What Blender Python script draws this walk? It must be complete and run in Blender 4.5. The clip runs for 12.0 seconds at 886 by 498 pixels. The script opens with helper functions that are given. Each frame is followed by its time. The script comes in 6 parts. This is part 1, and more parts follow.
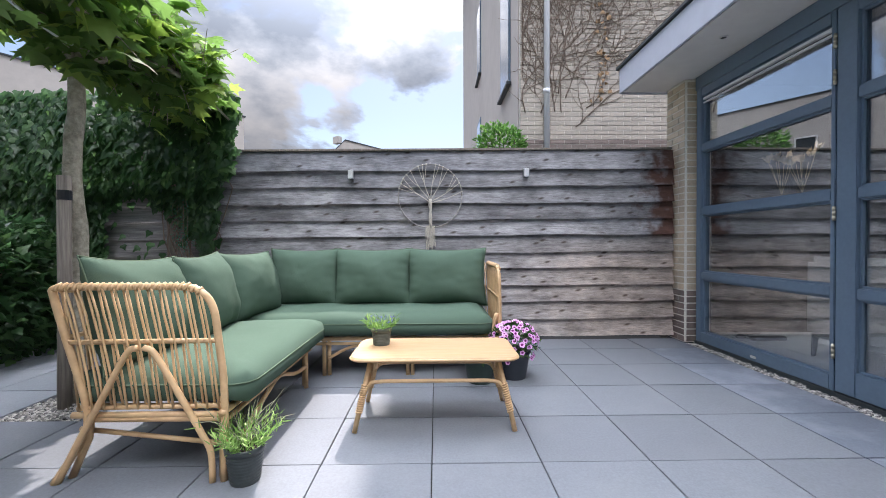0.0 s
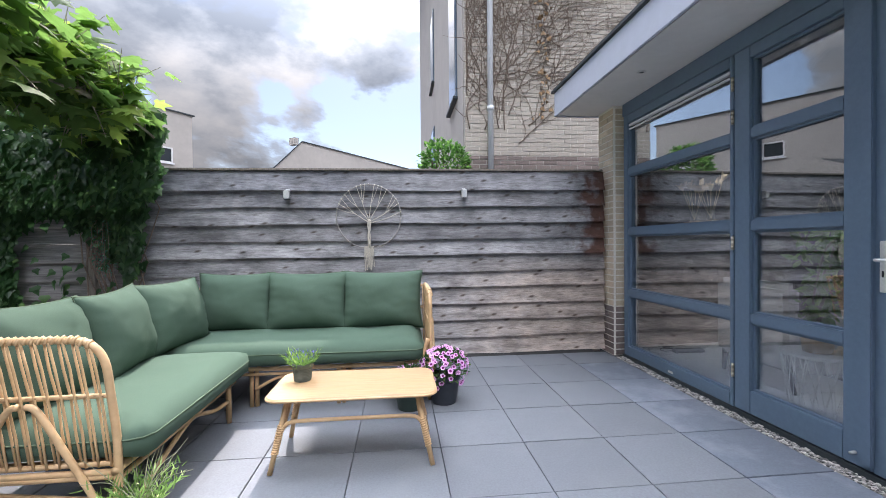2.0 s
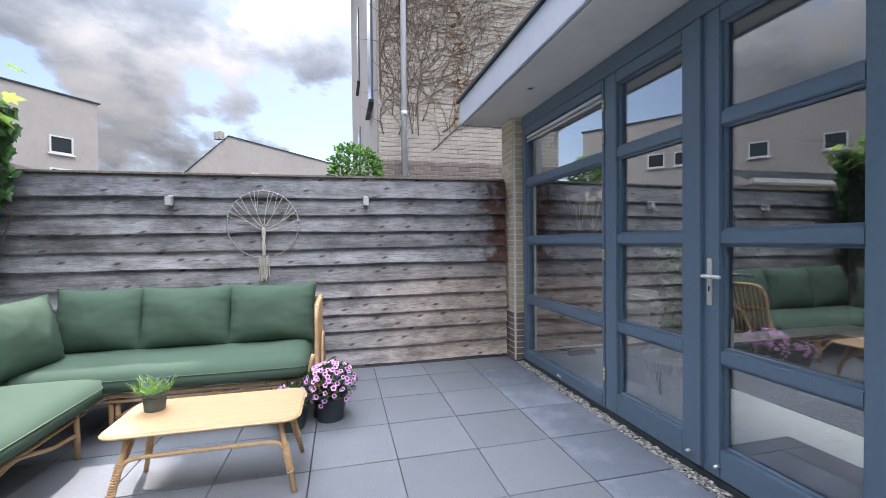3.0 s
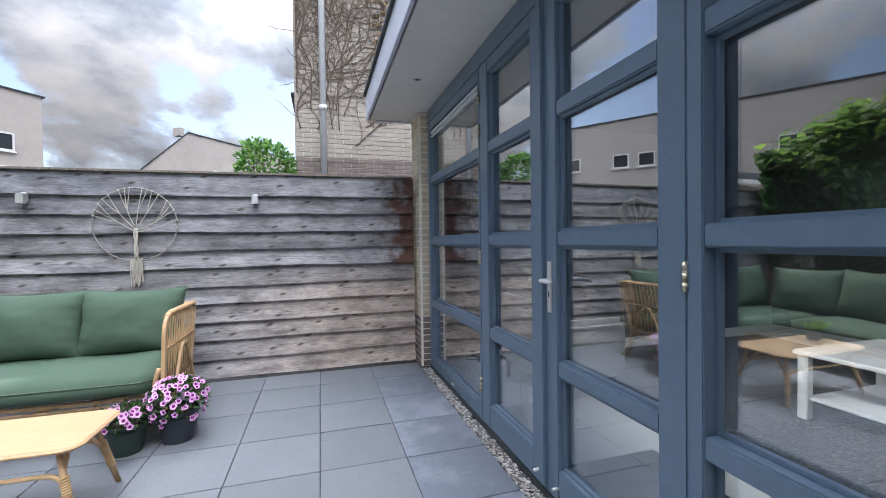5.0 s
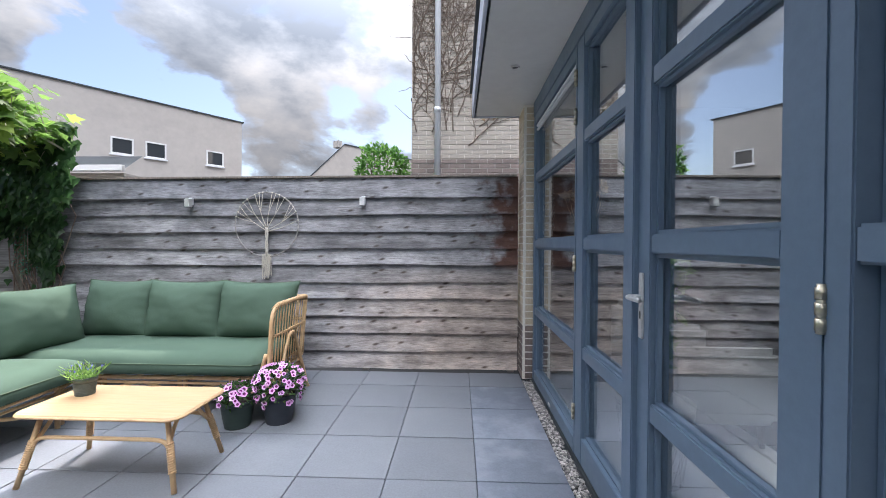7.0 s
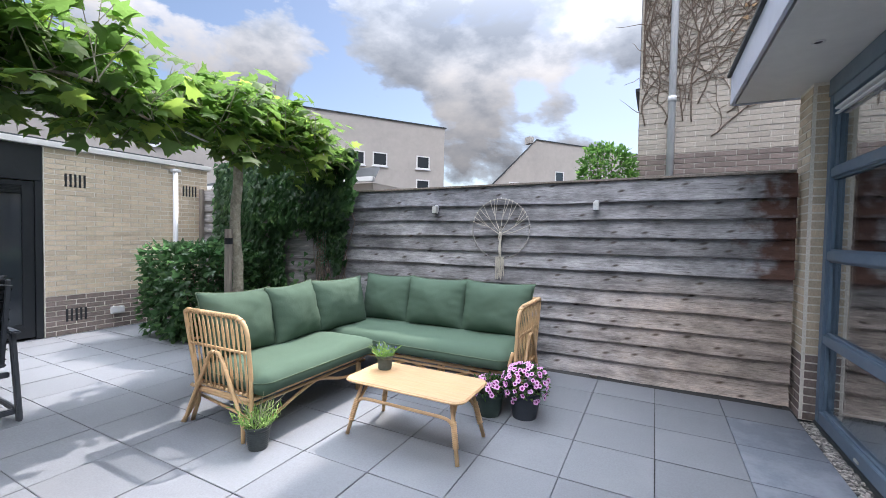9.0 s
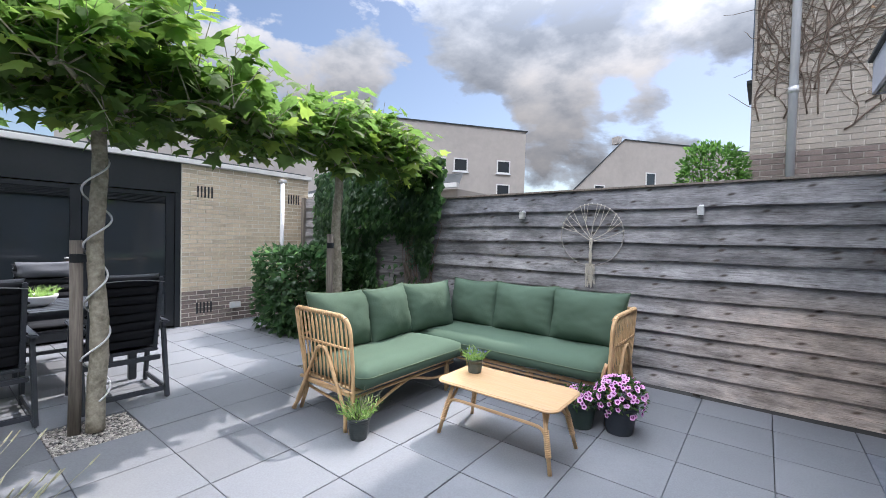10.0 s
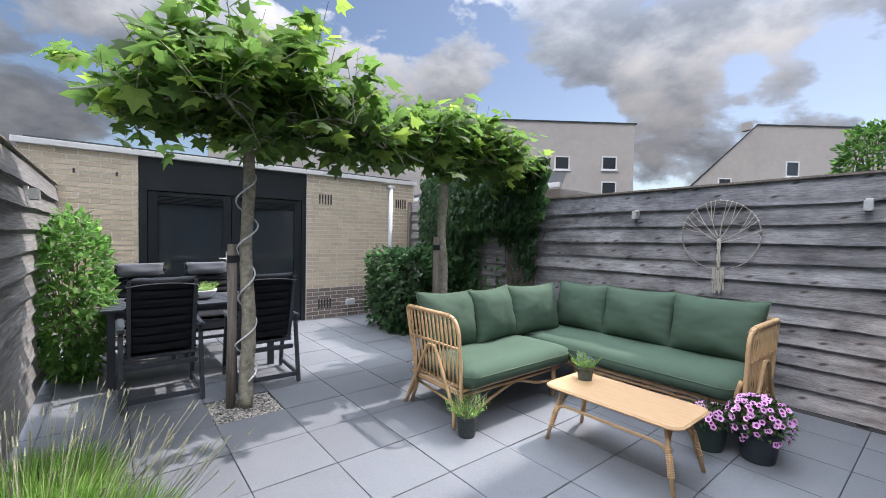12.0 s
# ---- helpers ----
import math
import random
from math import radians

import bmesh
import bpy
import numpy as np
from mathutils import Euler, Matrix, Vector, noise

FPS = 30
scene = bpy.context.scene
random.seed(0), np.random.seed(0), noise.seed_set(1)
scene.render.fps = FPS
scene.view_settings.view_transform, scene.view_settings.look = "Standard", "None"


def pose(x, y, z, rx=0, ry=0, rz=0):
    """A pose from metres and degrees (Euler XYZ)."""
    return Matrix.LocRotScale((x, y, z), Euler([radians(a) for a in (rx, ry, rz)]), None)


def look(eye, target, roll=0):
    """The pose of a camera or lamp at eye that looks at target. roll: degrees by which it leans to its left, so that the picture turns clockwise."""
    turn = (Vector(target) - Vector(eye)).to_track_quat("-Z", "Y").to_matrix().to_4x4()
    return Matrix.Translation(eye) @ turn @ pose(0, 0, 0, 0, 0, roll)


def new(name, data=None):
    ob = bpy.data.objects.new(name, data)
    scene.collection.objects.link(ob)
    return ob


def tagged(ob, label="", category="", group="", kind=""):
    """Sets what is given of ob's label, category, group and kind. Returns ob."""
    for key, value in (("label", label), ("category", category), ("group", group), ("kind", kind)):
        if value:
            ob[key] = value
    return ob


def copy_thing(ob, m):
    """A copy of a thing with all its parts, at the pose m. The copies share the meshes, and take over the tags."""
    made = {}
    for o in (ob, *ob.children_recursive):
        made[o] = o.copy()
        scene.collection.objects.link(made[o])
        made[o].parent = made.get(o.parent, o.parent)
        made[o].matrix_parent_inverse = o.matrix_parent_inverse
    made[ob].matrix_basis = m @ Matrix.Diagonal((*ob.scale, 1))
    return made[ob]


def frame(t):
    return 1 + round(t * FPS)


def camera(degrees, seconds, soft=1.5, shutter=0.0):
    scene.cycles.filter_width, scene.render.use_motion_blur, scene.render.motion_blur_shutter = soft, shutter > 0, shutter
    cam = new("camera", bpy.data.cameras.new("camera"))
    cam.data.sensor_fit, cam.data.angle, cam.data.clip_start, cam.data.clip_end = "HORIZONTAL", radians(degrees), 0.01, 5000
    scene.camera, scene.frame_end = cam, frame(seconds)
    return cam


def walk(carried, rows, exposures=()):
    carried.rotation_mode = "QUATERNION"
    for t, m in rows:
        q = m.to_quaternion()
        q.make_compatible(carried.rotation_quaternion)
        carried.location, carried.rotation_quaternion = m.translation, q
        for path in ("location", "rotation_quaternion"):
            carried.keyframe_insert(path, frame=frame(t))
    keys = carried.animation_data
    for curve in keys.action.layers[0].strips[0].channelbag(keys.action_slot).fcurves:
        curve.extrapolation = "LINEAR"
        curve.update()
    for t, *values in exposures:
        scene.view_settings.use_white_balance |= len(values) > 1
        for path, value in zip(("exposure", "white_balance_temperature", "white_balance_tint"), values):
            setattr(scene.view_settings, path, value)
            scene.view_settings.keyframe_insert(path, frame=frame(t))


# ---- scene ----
cam = camera(93.9, 12.0, 0.8)
PATH = [
    (0, (-2.443, -4.266, 0.995), (-2.409, -2.266, 0.969), -0.2),
    (0.5, (-2.43, -4.26, 1.04), (-2.394, -2.26, 1.021), -0.2),
    (1, (-2.408, -4.258, 1.104), (-2.348, -2.259, 1.079), -0.3),
    (1.5, (-2.337, -4.277, 1.152), (-2.227, -2.28, 1.13), -0.3),
    (2, (-2.193, -4.307, 1.191), (-1.985, -2.318, 1.167), -0.5),
    (2.5, (-1.991, -4.316, 1.236), (-1.649, -2.346, 1.207), -0.6),
    (3, (-1.775, -4.345, 1.288), (-1.298, -2.403, 1.256), -0.6),
    (3.5, (-1.573, -4.357, 1.301), (-1.002, -2.441, 1.272), -0.8),
    (3.7, (-1.482, -4.372, 1.324), (-0.883, -2.465, 1.282), -0.8),
    (5.3, (-0.823, -4.294, 1.283), (-0.284, -2.369, 1.251), -0.7),
    (5.5, (-0.747, -4.261, 1.28), (-0.255, -2.323, 1.246), -0.6),
    (6, (-0.592, -4.18, 1.27), (-0.251, -2.21, 1.242), -0.4),
    (6.5, (-0.514, -4.138, 1.263), (-0.371, -2.143, 1.241), 0.0),
    (7, (-0.568, -4.148, 1.295), (-0.646, -2.15, 1.269), 0.3),
    (7.5, (-0.701, -4.203, 1.332), (-0.998, -2.226, 1.302), 0.6),
    (7.7, (-0.743, -4.233, 1.341), (-1.127, -2.27, 1.307), 0.7),
    (9.3, (-1.027, -4.367, 1.401), (-2.042, -2.644, 1.342), 1.2),
    (9.5, (-1.03, -4.398, 1.402), (-2.109, -2.714, 1.351), 1.3),
    (10, (-1.059, -4.429, 1.406), (-2.287, -2.851, 1.354), 1.4),
    (10.5, (-1.064, -4.453, 1.417), (-2.416, -2.98, 1.36), 1.2),
    (11, (-1.092, -4.479, 1.43), (-2.533, -3.094, 1.365), 1.3),
    (11.5, (-1.089, -4.489, 1.416), (-2.602, -3.183, 1.36), 1.1),
    (12, (-1.085, -4.496, 1.414), (-2.647, -3.248, 1.358), 1.0),
]
walk(cam, [(t, look(eye, target, roll)) for t, eye, target, roll in PATH],
     [(0, 1.02, 6500, 15), (2.5, 1.06, 6500, 15), (5.5, 1.17, 6500, 14), (7.5, 1.12, 6500, 14), (9.5, 0.92, 6500, 14), (12, 0.66, 6500, 14)])

# ---- world and sun ----
SUN_ELEVATION, SUN_AZIMUTH = 54.0, 2.0   # the sun stands over the long fence


def build_world():
    world = bpy.data.worlds.new("world")
    scene.world = world
    world.use_nodes = True
    nt = world.node_tree
    nt.nodes.clear()
    N, L = nt.nodes.new, nt.links.new
    out, bg = N("ShaderNodeOutputWorld"), N("ShaderNodeBackground")
    sky = N("ShaderNodeTexSky")
    sky.sky_type, sky.sun_disc = "NISHITA", False
    sky.sun_elevation, sky.sun_rotation = radians(SUN_ELEVATION), radians(SUN_AZIMUTH)
    tc, sep = N("ShaderNodeTexCoord"), N("ShaderNodeSeparateXYZ")
    L(tc.outputs["Generated"], sep.inputs[0])

    def op(kind, a, b, clamp=False):
        n = N("ShaderNodeMath")
        n.operation, n.use_clamp = kind, clamp
        for i, v in enumerate((a, b)):
            if isinstance(v, (int, float)):
                n.inputs[i].default_value = v
            else:
                L(v, n.inputs[i])
        return n.outputs[0]

    tall = N("ShaderNodeVectorMath")
    tall.operation = "MULTIPLY"
    L(tc.outputs["Generated"], tall.inputs[0])
    tall.inputs[1].default_value = (1.0, 1.0, 1.75)

    def cloud_noise(scale, detail, rough, shift=(0, 0, 0), distort=0.0):
        m = N("ShaderNodeMapping")
        m.inputs["Location"].default_value = [a + CLOUD_SEED * k for a, k in zip(shift, (1.0, 0.6, 0.3))]
        L(tall.outputs[0], m.inputs[0])
        n = N("ShaderNodeTexNoise")
        n.inputs["Scale"].default_value, n.inputs["Detail"].default_value = scale, detail
        n.inputs["Roughness"].default_value, n.inputs["Distortion"].default_value = rough, distort
        L(m.outputs[0], n.inputs["Vector"])
        return n.outputs["Fac"]

    def bank(places):
        """Soft weight round compass bearings: (azimuth, elevation, tightness)."""
        total = 0.0
        for az, el, k in places:
            a, e = radians(az), radians(el)
            d = N("ShaderNodeVectorMath")
            d.operation = "DOT_PRODUCT"
            L(tc.outputs["Generated"], d.inputs[0])
            d.inputs[1].default_value = (math.cos(e) * math.sin(a), math.cos(e) * math.cos(a), math.sin(e))
            total = op("ADD", op("POWER", op("MAXIMUM", d.outputs["Value"], 0.0), k), total)
        return op("MINIMUM", total, 1.0)

    def ramp(fac, stops):
        r = N("ShaderNodeValToRGB")
        L(fac, r.inputs[0])
        while len(r.color_ramp.elements) < len(stops):
            r.color_ramp.elements.new(0.5)
        for e, (p, c) in zip(r.color_ramp.elements, stops):
            e.position, e.color = p, (*c, 1)
        return r.outputs[0]

    heavy = bank(((-37, 30, 150), (-28, 28, 150), (-20, 28, 220), (-1, 22, 500)))
    gaps = bank(((-50, 30, 80), (-33, 16.5, 420), (-44, 16, 500), (-75, 34, 60), (-100, 30, 30), (-4, 14, 500), (-9, 20, 700), (-16, 19, 900)))
    piles = bank(((-47, 20, 260), (-57, 22, 260), (-23, 15, 200), (-13, 17, 200), (-8, 29, 200), (-66, 25, 120)))
    bias = op("SUBTRACT", op("ADD", op("MULTIPLY", heavy, 0.08), op("MULTIPLY", piles, 0.07)), op("MULTIPLY", gaps, 0.13))
    body = op("ADD", cloud_noise(2.7, 11, 0.56, distort=0.15), bias)
    cover = ramp(body, [(0.475, (0, 0, 0)), (0.505, (0.72, 0.72, 0.72)), (0.55, (1, 1, 1))])
    belly = op("ADD", op("ADD", op("MULTIPLY", cloud_noise(2.7, 9, 0.52, (0.0, 0.02, 0.16), 0.15), 0.6), op("MULTIPLY", cloud_noise(8.0, 7, 0.6), 0.4)), op("SUBTRACT", op("MULTIPLY", heavy, 0.12), op("MULTIPLY", piles, 0.05)))
    shade = ramp(belly, [(0.42, (1.08, 1.09, 1.12)), (0.49, (0.86, 0.90, 0.97)), (0.56, (0.58, 0.64, 0.73)), (0.66, (0.36, 0.415, 0.50))])
    sky_gain = N("ShaderNodeVectorMath")
    sky_gain.operation = "SCALE"
    L(sky.outputs[0], sky_gain.inputs[0])
    sky_gain.inputs["Scale"].default_value = 0.085
    mix = N("ShaderNodeMix")
    mix.data_type = "RGBA"
    L(cover, mix.inputs["Factor"])
    L(sky_gain.outputs[0], mix.inputs["A"])
    # clouds lit from above: bright overhead, dimmer towards the horizon, brightest round the veiled sun
    e, a = radians(SUN_ELEVATION), radians(SUN_AZIMUTH)
    dot = N("ShaderNodeVectorMath")
    dot.operation = "DOT_PRODUCT"
    L(tc.outputs["Generated"], dot.inputs[0])
    dot.inputs[1].default_value = (math.cos(e) * math.sin(a), math.cos(e) * math.cos(a), math.sin(e))
    halo = op("POWER", op("MAXIMUM", dot.outputs["Value"], 0.0), 9.0)
    z = op("MAXIMUM", sep.outputs[2], 0.0)
    gain = op("ADD", op("ADD", op("MULTIPLY", op("POWER", z, 4.2), 14.5), 0.165), op("MULTIPLY", halo, 0.5))
    lit = N("ShaderNodeVectorMath")
    lit.operation = "SCALE"
    L(shade, lit.inputs[0])
    L(gain, lit.inputs["Scale"])
    L(lit.outputs[0], mix.inputs["B"])
    L(mix.outputs["Result"], bg.inputs["Color"])
    bg.inputs["Strength"].default_value = 1.0
    L(bg.outputs[0], out.inputs[0])


CLOUD_SEED = 3.7
build_world()
sun_data = bpy.data.lights.new("sun", "SUN")
sun_data.energy, sun_data.angle, sun_data.color = 3.2, radians(0.55), (1.0, 0.945, 0.89)
sun = new("sun", sun_data)
_e, _a = radians(SUN_ELEVATION), radians(SUN_AZIMUTH)
sun.matrix_world = look((0, 0, 30), (-30 * math.cos(_e) * math.sin(_a), -30 * math.cos(_e) * math.cos(_a), 30 - 30 * math.sin(_e)))


# daylight from the glazed front into the room
for y0, y1 in ((-1.6, -0.5), (-3.2, -1.8), (-4.9, -3.45)):
    day = bpy.data.lights.new("window_daylight", "AREA")
    day.shape, day.size, day.size_y, day.energy, day.color = "RECTANGLE", y1 - y0, 0.4, 7.0 * (y1 - y0), (0.92, 0.97, 1.0)
    day.spread = radians(100)
    new("window_daylight", day).matrix_world = look((0.32, (y0 + y1) / 2, 2.2), (1.32, (y0 + y1) / 2, 1.42))

# ---- materials ----
def material(name, color, rough=0.6, metal=0.0, grain=None, wear=None, bump=0.0, spread=0.0, stretch=(1, 1, 1), coords="Object", spec=0.5):
    """Principled paint with grain (scale, amount) and wear (scale, amount, colour), and spread: how far pieces differ."""
    m = bpy.data.materials.new(name)
    m.use_nodes = True
    nt = m.node_tree
    b = nt.nodes["Principled BSDF"]
    N, L = nt.nodes.new, nt.links.new
    b.inputs["Roughness"].default_value, b.inputs["Metallic"].default_value = rough, metal
    b.inputs["Specular IOR Level"].default_value = spec
    tc, mp = N("ShaderNodeTexCoord"), N("ShaderNodeMapping")
    mp.inputs["Scale"].default_value = stretch
    info = N("ShaderNodeObjectInfo")
    off = N("ShaderNodeVectorMath")
    off.operation = "SCALE"
    off.inputs[0].default_value = (37.0, 19.0, 53.0)
    L(info.outputs["Random"], off.inputs["Scale"])
    L(tc.outputs[coords], mp.inputs[0])
    L(off.outputs[0], mp.inputs["Location"])
    col = N("ShaderNodeRGB")
    col.outputs[0].default_value = (*color, 1)
    src = col.outputs[0]

    def noise_tex(scale, detail=6, rough_=0.6):
        n = N("ShaderNodeTexNoise")
        n.inputs["Scale"].default_value, n.inputs["Detail"].default_value, n.inputs["Roughness"].default_value = scale, detail, rough_
        L(mp.outputs[0], n.inputs["Vector"])
        return n.outputs["Fac"]

    def ranged(v, lo, hi, a, c):
        r = N("ShaderNodeMapRange")
        r.inputs[1].default_value, r.inputs[2].default_value, r.inputs[3].default_value, r.inputs[4].default_value = lo, hi, a, c
        L(v, r.inputs[0])
        return r.outputs[0]

    def value(source, v):
        h = N("ShaderNodeHueSaturation")
        L(v, h.inputs["Value"])
        L(source, h.inputs["Color"])
        return h.outputs[0]

    g = None
    if grain:
        g = noise_tex(grain[0])
        src = value(src, ranged(g, 0.3, 0.7, 1 - grain[1], 1 + grain[1]))
    if wear:
        w = noise_tex(wear[0], 7, 0.65)
        mx = N("ShaderNodeMix")
        mx.data_type = "RGBA"
        L(ranged(w, 0.48, 0.68, 0.0, wear[1]), mx.inputs["Factor"])
        L(src, mx.inputs["A"])
        mx.inputs["B"].default_value = (*wear[2], 1)
        src = mx.outputs["Result"]
        L(ranged(w, 0.3, 0.7, max(rough - 0.08, 0.02), min(rough + 0.08, 1)), b.inputs["Roughness"])
    if spread:
        src = value(src, ranged(info.outputs["Random"], 0, 1, 1 - spread, 1 + spread))
    L(src, b.inputs["Base Color"])
    if bump:
        bp = N("ShaderNodeBump")
        bp.inputs["Strength"].default_value, bp.inputs["Distance"].default_value = 1.0, bump
        L(g if g else noise_tex(60), bp.inputs["Height"])
        L(bp.outputs[0], b.inputs["Normal"])
    return m


def glass_material(name, tint=(1, 1, 1), rough=0.0, ior=1.52):
    m = bpy.data.materials.new(name)
    m.use_nodes = True
    b = m.node_tree.nodes["Principled BSDF"]
    b.inputs["Base Color"].default_value = (*tint, 1)
    b.inputs["Roughness"].default_value, b.inputs["IOR"].default_value = rough, ior
    b.inputs["Transmission Weight"].default_value = 1.0
    return m


def glazing_material(name):
    """Coated double glazing: clear, slightly grey, with a strong mirror gloss."""
    m = bpy.data.materials.new(name)
    m.use_nodes = True
    nt = m.node_tree
    nt.nodes.remove(nt.nodes["Principled BSDF"])
    N, L = nt.nodes.new, nt.links.new
    clear, gloss, mix = N("ShaderNodeBsdfTransparent"), N("ShaderNodeBsdfGlossy"), N("ShaderNodeMixShader")
    clear.inputs[0].default_value = (0.90, 0.92, 0.915, 1)
    gloss.inputs["Roughness"].default_value = 0.0
    gloss.inputs["Color"].default_value = (0.96, 0.98, 1.0, 1)
    lw, gain = N("ShaderNodeLayerWeight"), N("ShaderNodeMath")
    lw.inputs["Blend"].default_value = 0.5
    gain.operation = "MULTIPLY_ADD"
    gain.inputs[1].default_value, gain.inputs[2].default_value = 0.58, 0.08
    L(lw.outputs["Facing"], gain.inputs[0])
    L(gain.outputs[0], mix.inputs[0])
    L(clear.outputs[0], mix.inputs[1])
    L(gloss.outputs[0], mix.inputs[2])
    L(mix.outputs[0], nt.nodes["Material Output"].inputs[0])
    return m


TILE = material("concrete_tile", (0.165, 0.178, 0.200), 0.72, grain=(90, 0.10), wear=(2.2, 0.4, (0.215, 0.226, 0.243)), bump=0.0006, spread=0.07)
SAND = material("joint_sand", (0.035, 0.035, 0.035), 0.95, grain=(200, 0.3))
WOOD_GREY = material("weathered_board", (0.24, 0.23, 0.225), 0.85, grain=(9, 0.42), wear=(2.4, 0.7, (0.12, 0.112, 0.11)), bump=0.003, spread=0.16, stretch=(0.45, 9, 9))
POST_WOOD = material("weathered_post", (0.23, 0.20, 0.17), 0.85, grain=(9, 0.35), wear=(3.0, 0.5, (0.11, 0.095, 0.08)), bump=0.003, stretch=(8, 8, 0.5))
FRAME = material("slate_blue_paint", (0.125, 0.183, 0.250), 0.36, grain=(30, 0.06), wear=(4, 0.15, (0.14, 0.19, 0.245)), bump=0.0003)
GLASS = glazing_material("coated_glazing")
BRICK = material("buff_brick", (0.63, 0.53, 0.395), 0.85, grain=(60, 0.16), wear=(9, 0.4, (0.52, 0.43, 0.32)), bump=0.0015, spread=0.13)
BRICK_DARK = material("brown_brick", (0.235, 0.185, 0.165), 0.85, grain=(60, 0.2), wear=(9, 0.4, (0.13, 0.105, 0.095)), bump=0.0015, spread=0.2)
MORTAR = material("mortar", (0.80, 0.76, 0.68), 0.95, grain=(80, 0.15), bump=0.001)
MORTAR_GREY = material("grey_mortar", (0.66, 0.62, 0.56), 0.95, grain=(80, 0.15), bump=0.001)
MORTAR_DARK = material("dark_mortar", (0.44, 0.41, 0.37), 0.95, grain=(80, 0.15), bump=0.001)
FASCIA = material("lilac_white_fascia", (0.60, 0.63, 0.72), 0.45, grain=(14, 0.03), wear=(3, 0.2, (0.52, 0.55, 0.62)))
SOFFIT = material("off_white_soffit", (0.76, 0.75, 0.72), 0.6, grain=(10, 0.03), wear=(2, 0.25, (0.58, 0.57, 0.55)))
DARK_TRIM = material("dark_roof_trim", (0.035, 0.045, 0.05), 0.5, grain=(20, 0.1))
RENDER_GREY = material("grey_render", (0.47, 0.435, 0.40), 0.9, grain=(3, 0.05), wear=(0.6, 0.3, (0.34, 0.31, 0.29)))
BLACK_PAINT = material("black_paint", (0.016, 0.019, 0.023), 0.4, grain=(20, 0.12), wear=(4, 0.2, (0.03, 0.033, 0.037)))
WHITE_PAINT = material("white_paint", (0.74, 0.74, 0.73), 0.45, grain=(10, 0.03), wear=(4, 0.2, (0.62, 0.62, 0.60)))
PIPE_GREY = material("grey_plastic_pipe", (0.76, 0.77, 0.79), 0.45, grain=(6, 0.05), wear=(3, 0.3, (0.56, 0.57, 0.58)))
STEEL = material("brushed_steel", (0.74, 0.74, 0.72), 0.42, 0.65, grain=(90, 0.08))
BRASS = material("aged_brass", (0.55, 0.50, 0.38), 0.35, 1.0, grain=(60, 0.15))
RATTAN = material("honey_rattan", (0.60, 0.40, 0.215), 0.5, grain=(14, 0.16), wear=(8, 0.4, (0.42, 0.235, 0.10)), bump=0.0008, stretch=(1, 1, 1))
TABLE_WOOD = material("honey_wood_top", (0.54, 0.355, 0.195), 0.5, grain=(7, 0.10), wear=(3, 0.35, (0.53, 0.325, 0.155)), bump=0.0004, stretch=(1.2, 16, 16))
CUSHION = material("green_canvas", (0.078, 0.125, 0.090), 0.88, grain=(420, 0.16), wear=(5, 0.25, (0.095, 0.148, 0.108)), bump=0.0006, spec=0.2)
PIPING = material("green_piping", (0.115, 0.16, 0.105), 0.85, grain=(200, 0.1), spec=0.2)
BARK = material("plane_bark", (0.37, 0.34, 0.27), 0.9, grain=(34, 0.3), wear=(16, 0.85, (0.17, 0.155, 0.115)), bump=0.004)
IVY_BARK = material("vine_bark", (0.17, 0.125, 0.095), 0.9, grain=(40, 0.25))
# Near-black: the room's dimness is put into the wall and ceiling colour.
INNER_WALL = material("dimmed_room_plaster", (0.03, 0.031, 0.034), 0.9, grain=(6, 0.04))
INNER_FLOOR = material("white_floor", (0.80, 0.81, 0.80), 0.35, grain=(3, 0.03), wear=(1.2, 0.2, (0.62, 0.63, 0.62)))
CARPET = material("charcoal_rug", (0.028, 0.028, 0.030), 0.95, grain=(55, 0.9), wear=(60, 0.9, (0.20, 0.20, 0.20)), bump=0.012)


def leaf_material(name, color, light, rough=0.45):
    m = bpy.data.materials.new(name)
    m.use_nodes = True
    nt = m.node_tree
    b = nt.nodes["Principled BSDF"]
    N, L = nt.nodes.new, nt.links.new
    geo, rampn = N("ShaderNodeNewGeometry"), N("ShaderNodeValToRGB")
    L(geo.outputs["Random Per Island"], rampn.inputs[0])
    e = rampn.color_ramp.elements
    e[0].color, e[1].color = (*[c * 0.72 for c in color], 1), (*light, 1)
    mid = rampn.color_ramp.elements.new(0.7)
    mid.color = (*color, 1)
    L(rampn.outputs[0], b.inputs["Base Color"])
    b.inputs["Roughness"].default_value = rough + 0.1
    b.inputs["Specular IOR Level"].default_value = 0.3
    tr, mix, out = N("ShaderNodeBsdfTranslucent"), N("ShaderNodeMixShader"), nt.nodes["Material Output"]
    hue = N("ShaderNodeHueSaturation")
    hue.inputs["Value"].default_value, hue.inputs["Saturation"].default_value = 2.6, 1.02
    L(rampn.outputs[0], hue.inputs["Color"])
    L(hue.outputs[0], tr.inputs["Color"])
    mix.inputs[0].default_value = 0.48
    L(b.outputs[0], mix.inputs[1])
    L(tr.outputs[0], mix.inputs[2])
    L(mix.outputs[0], out.inputs[0])
    return m


PLANE_LEAF = leaf_material("plane_leaf", (0.095, 0.168, 0.044), (0.22, 0.30, 0.06))
IVY_LEAF = leaf_material("ivy_leaf", (0.038, 0.085, 0.034), (0.08, 0.15, 0.055), 0.22)
SHRUB_LEAF = leaf_material("shrub_leaf", (0.085, 0.185, 0.045), (0.19, 0.33, 0.08), 0.38)
GRASS_LEAF = leaf_material("lavender_stem", (0.19, 0.32, 0.085), (0.36, 0.48, 0.18), 0.6)


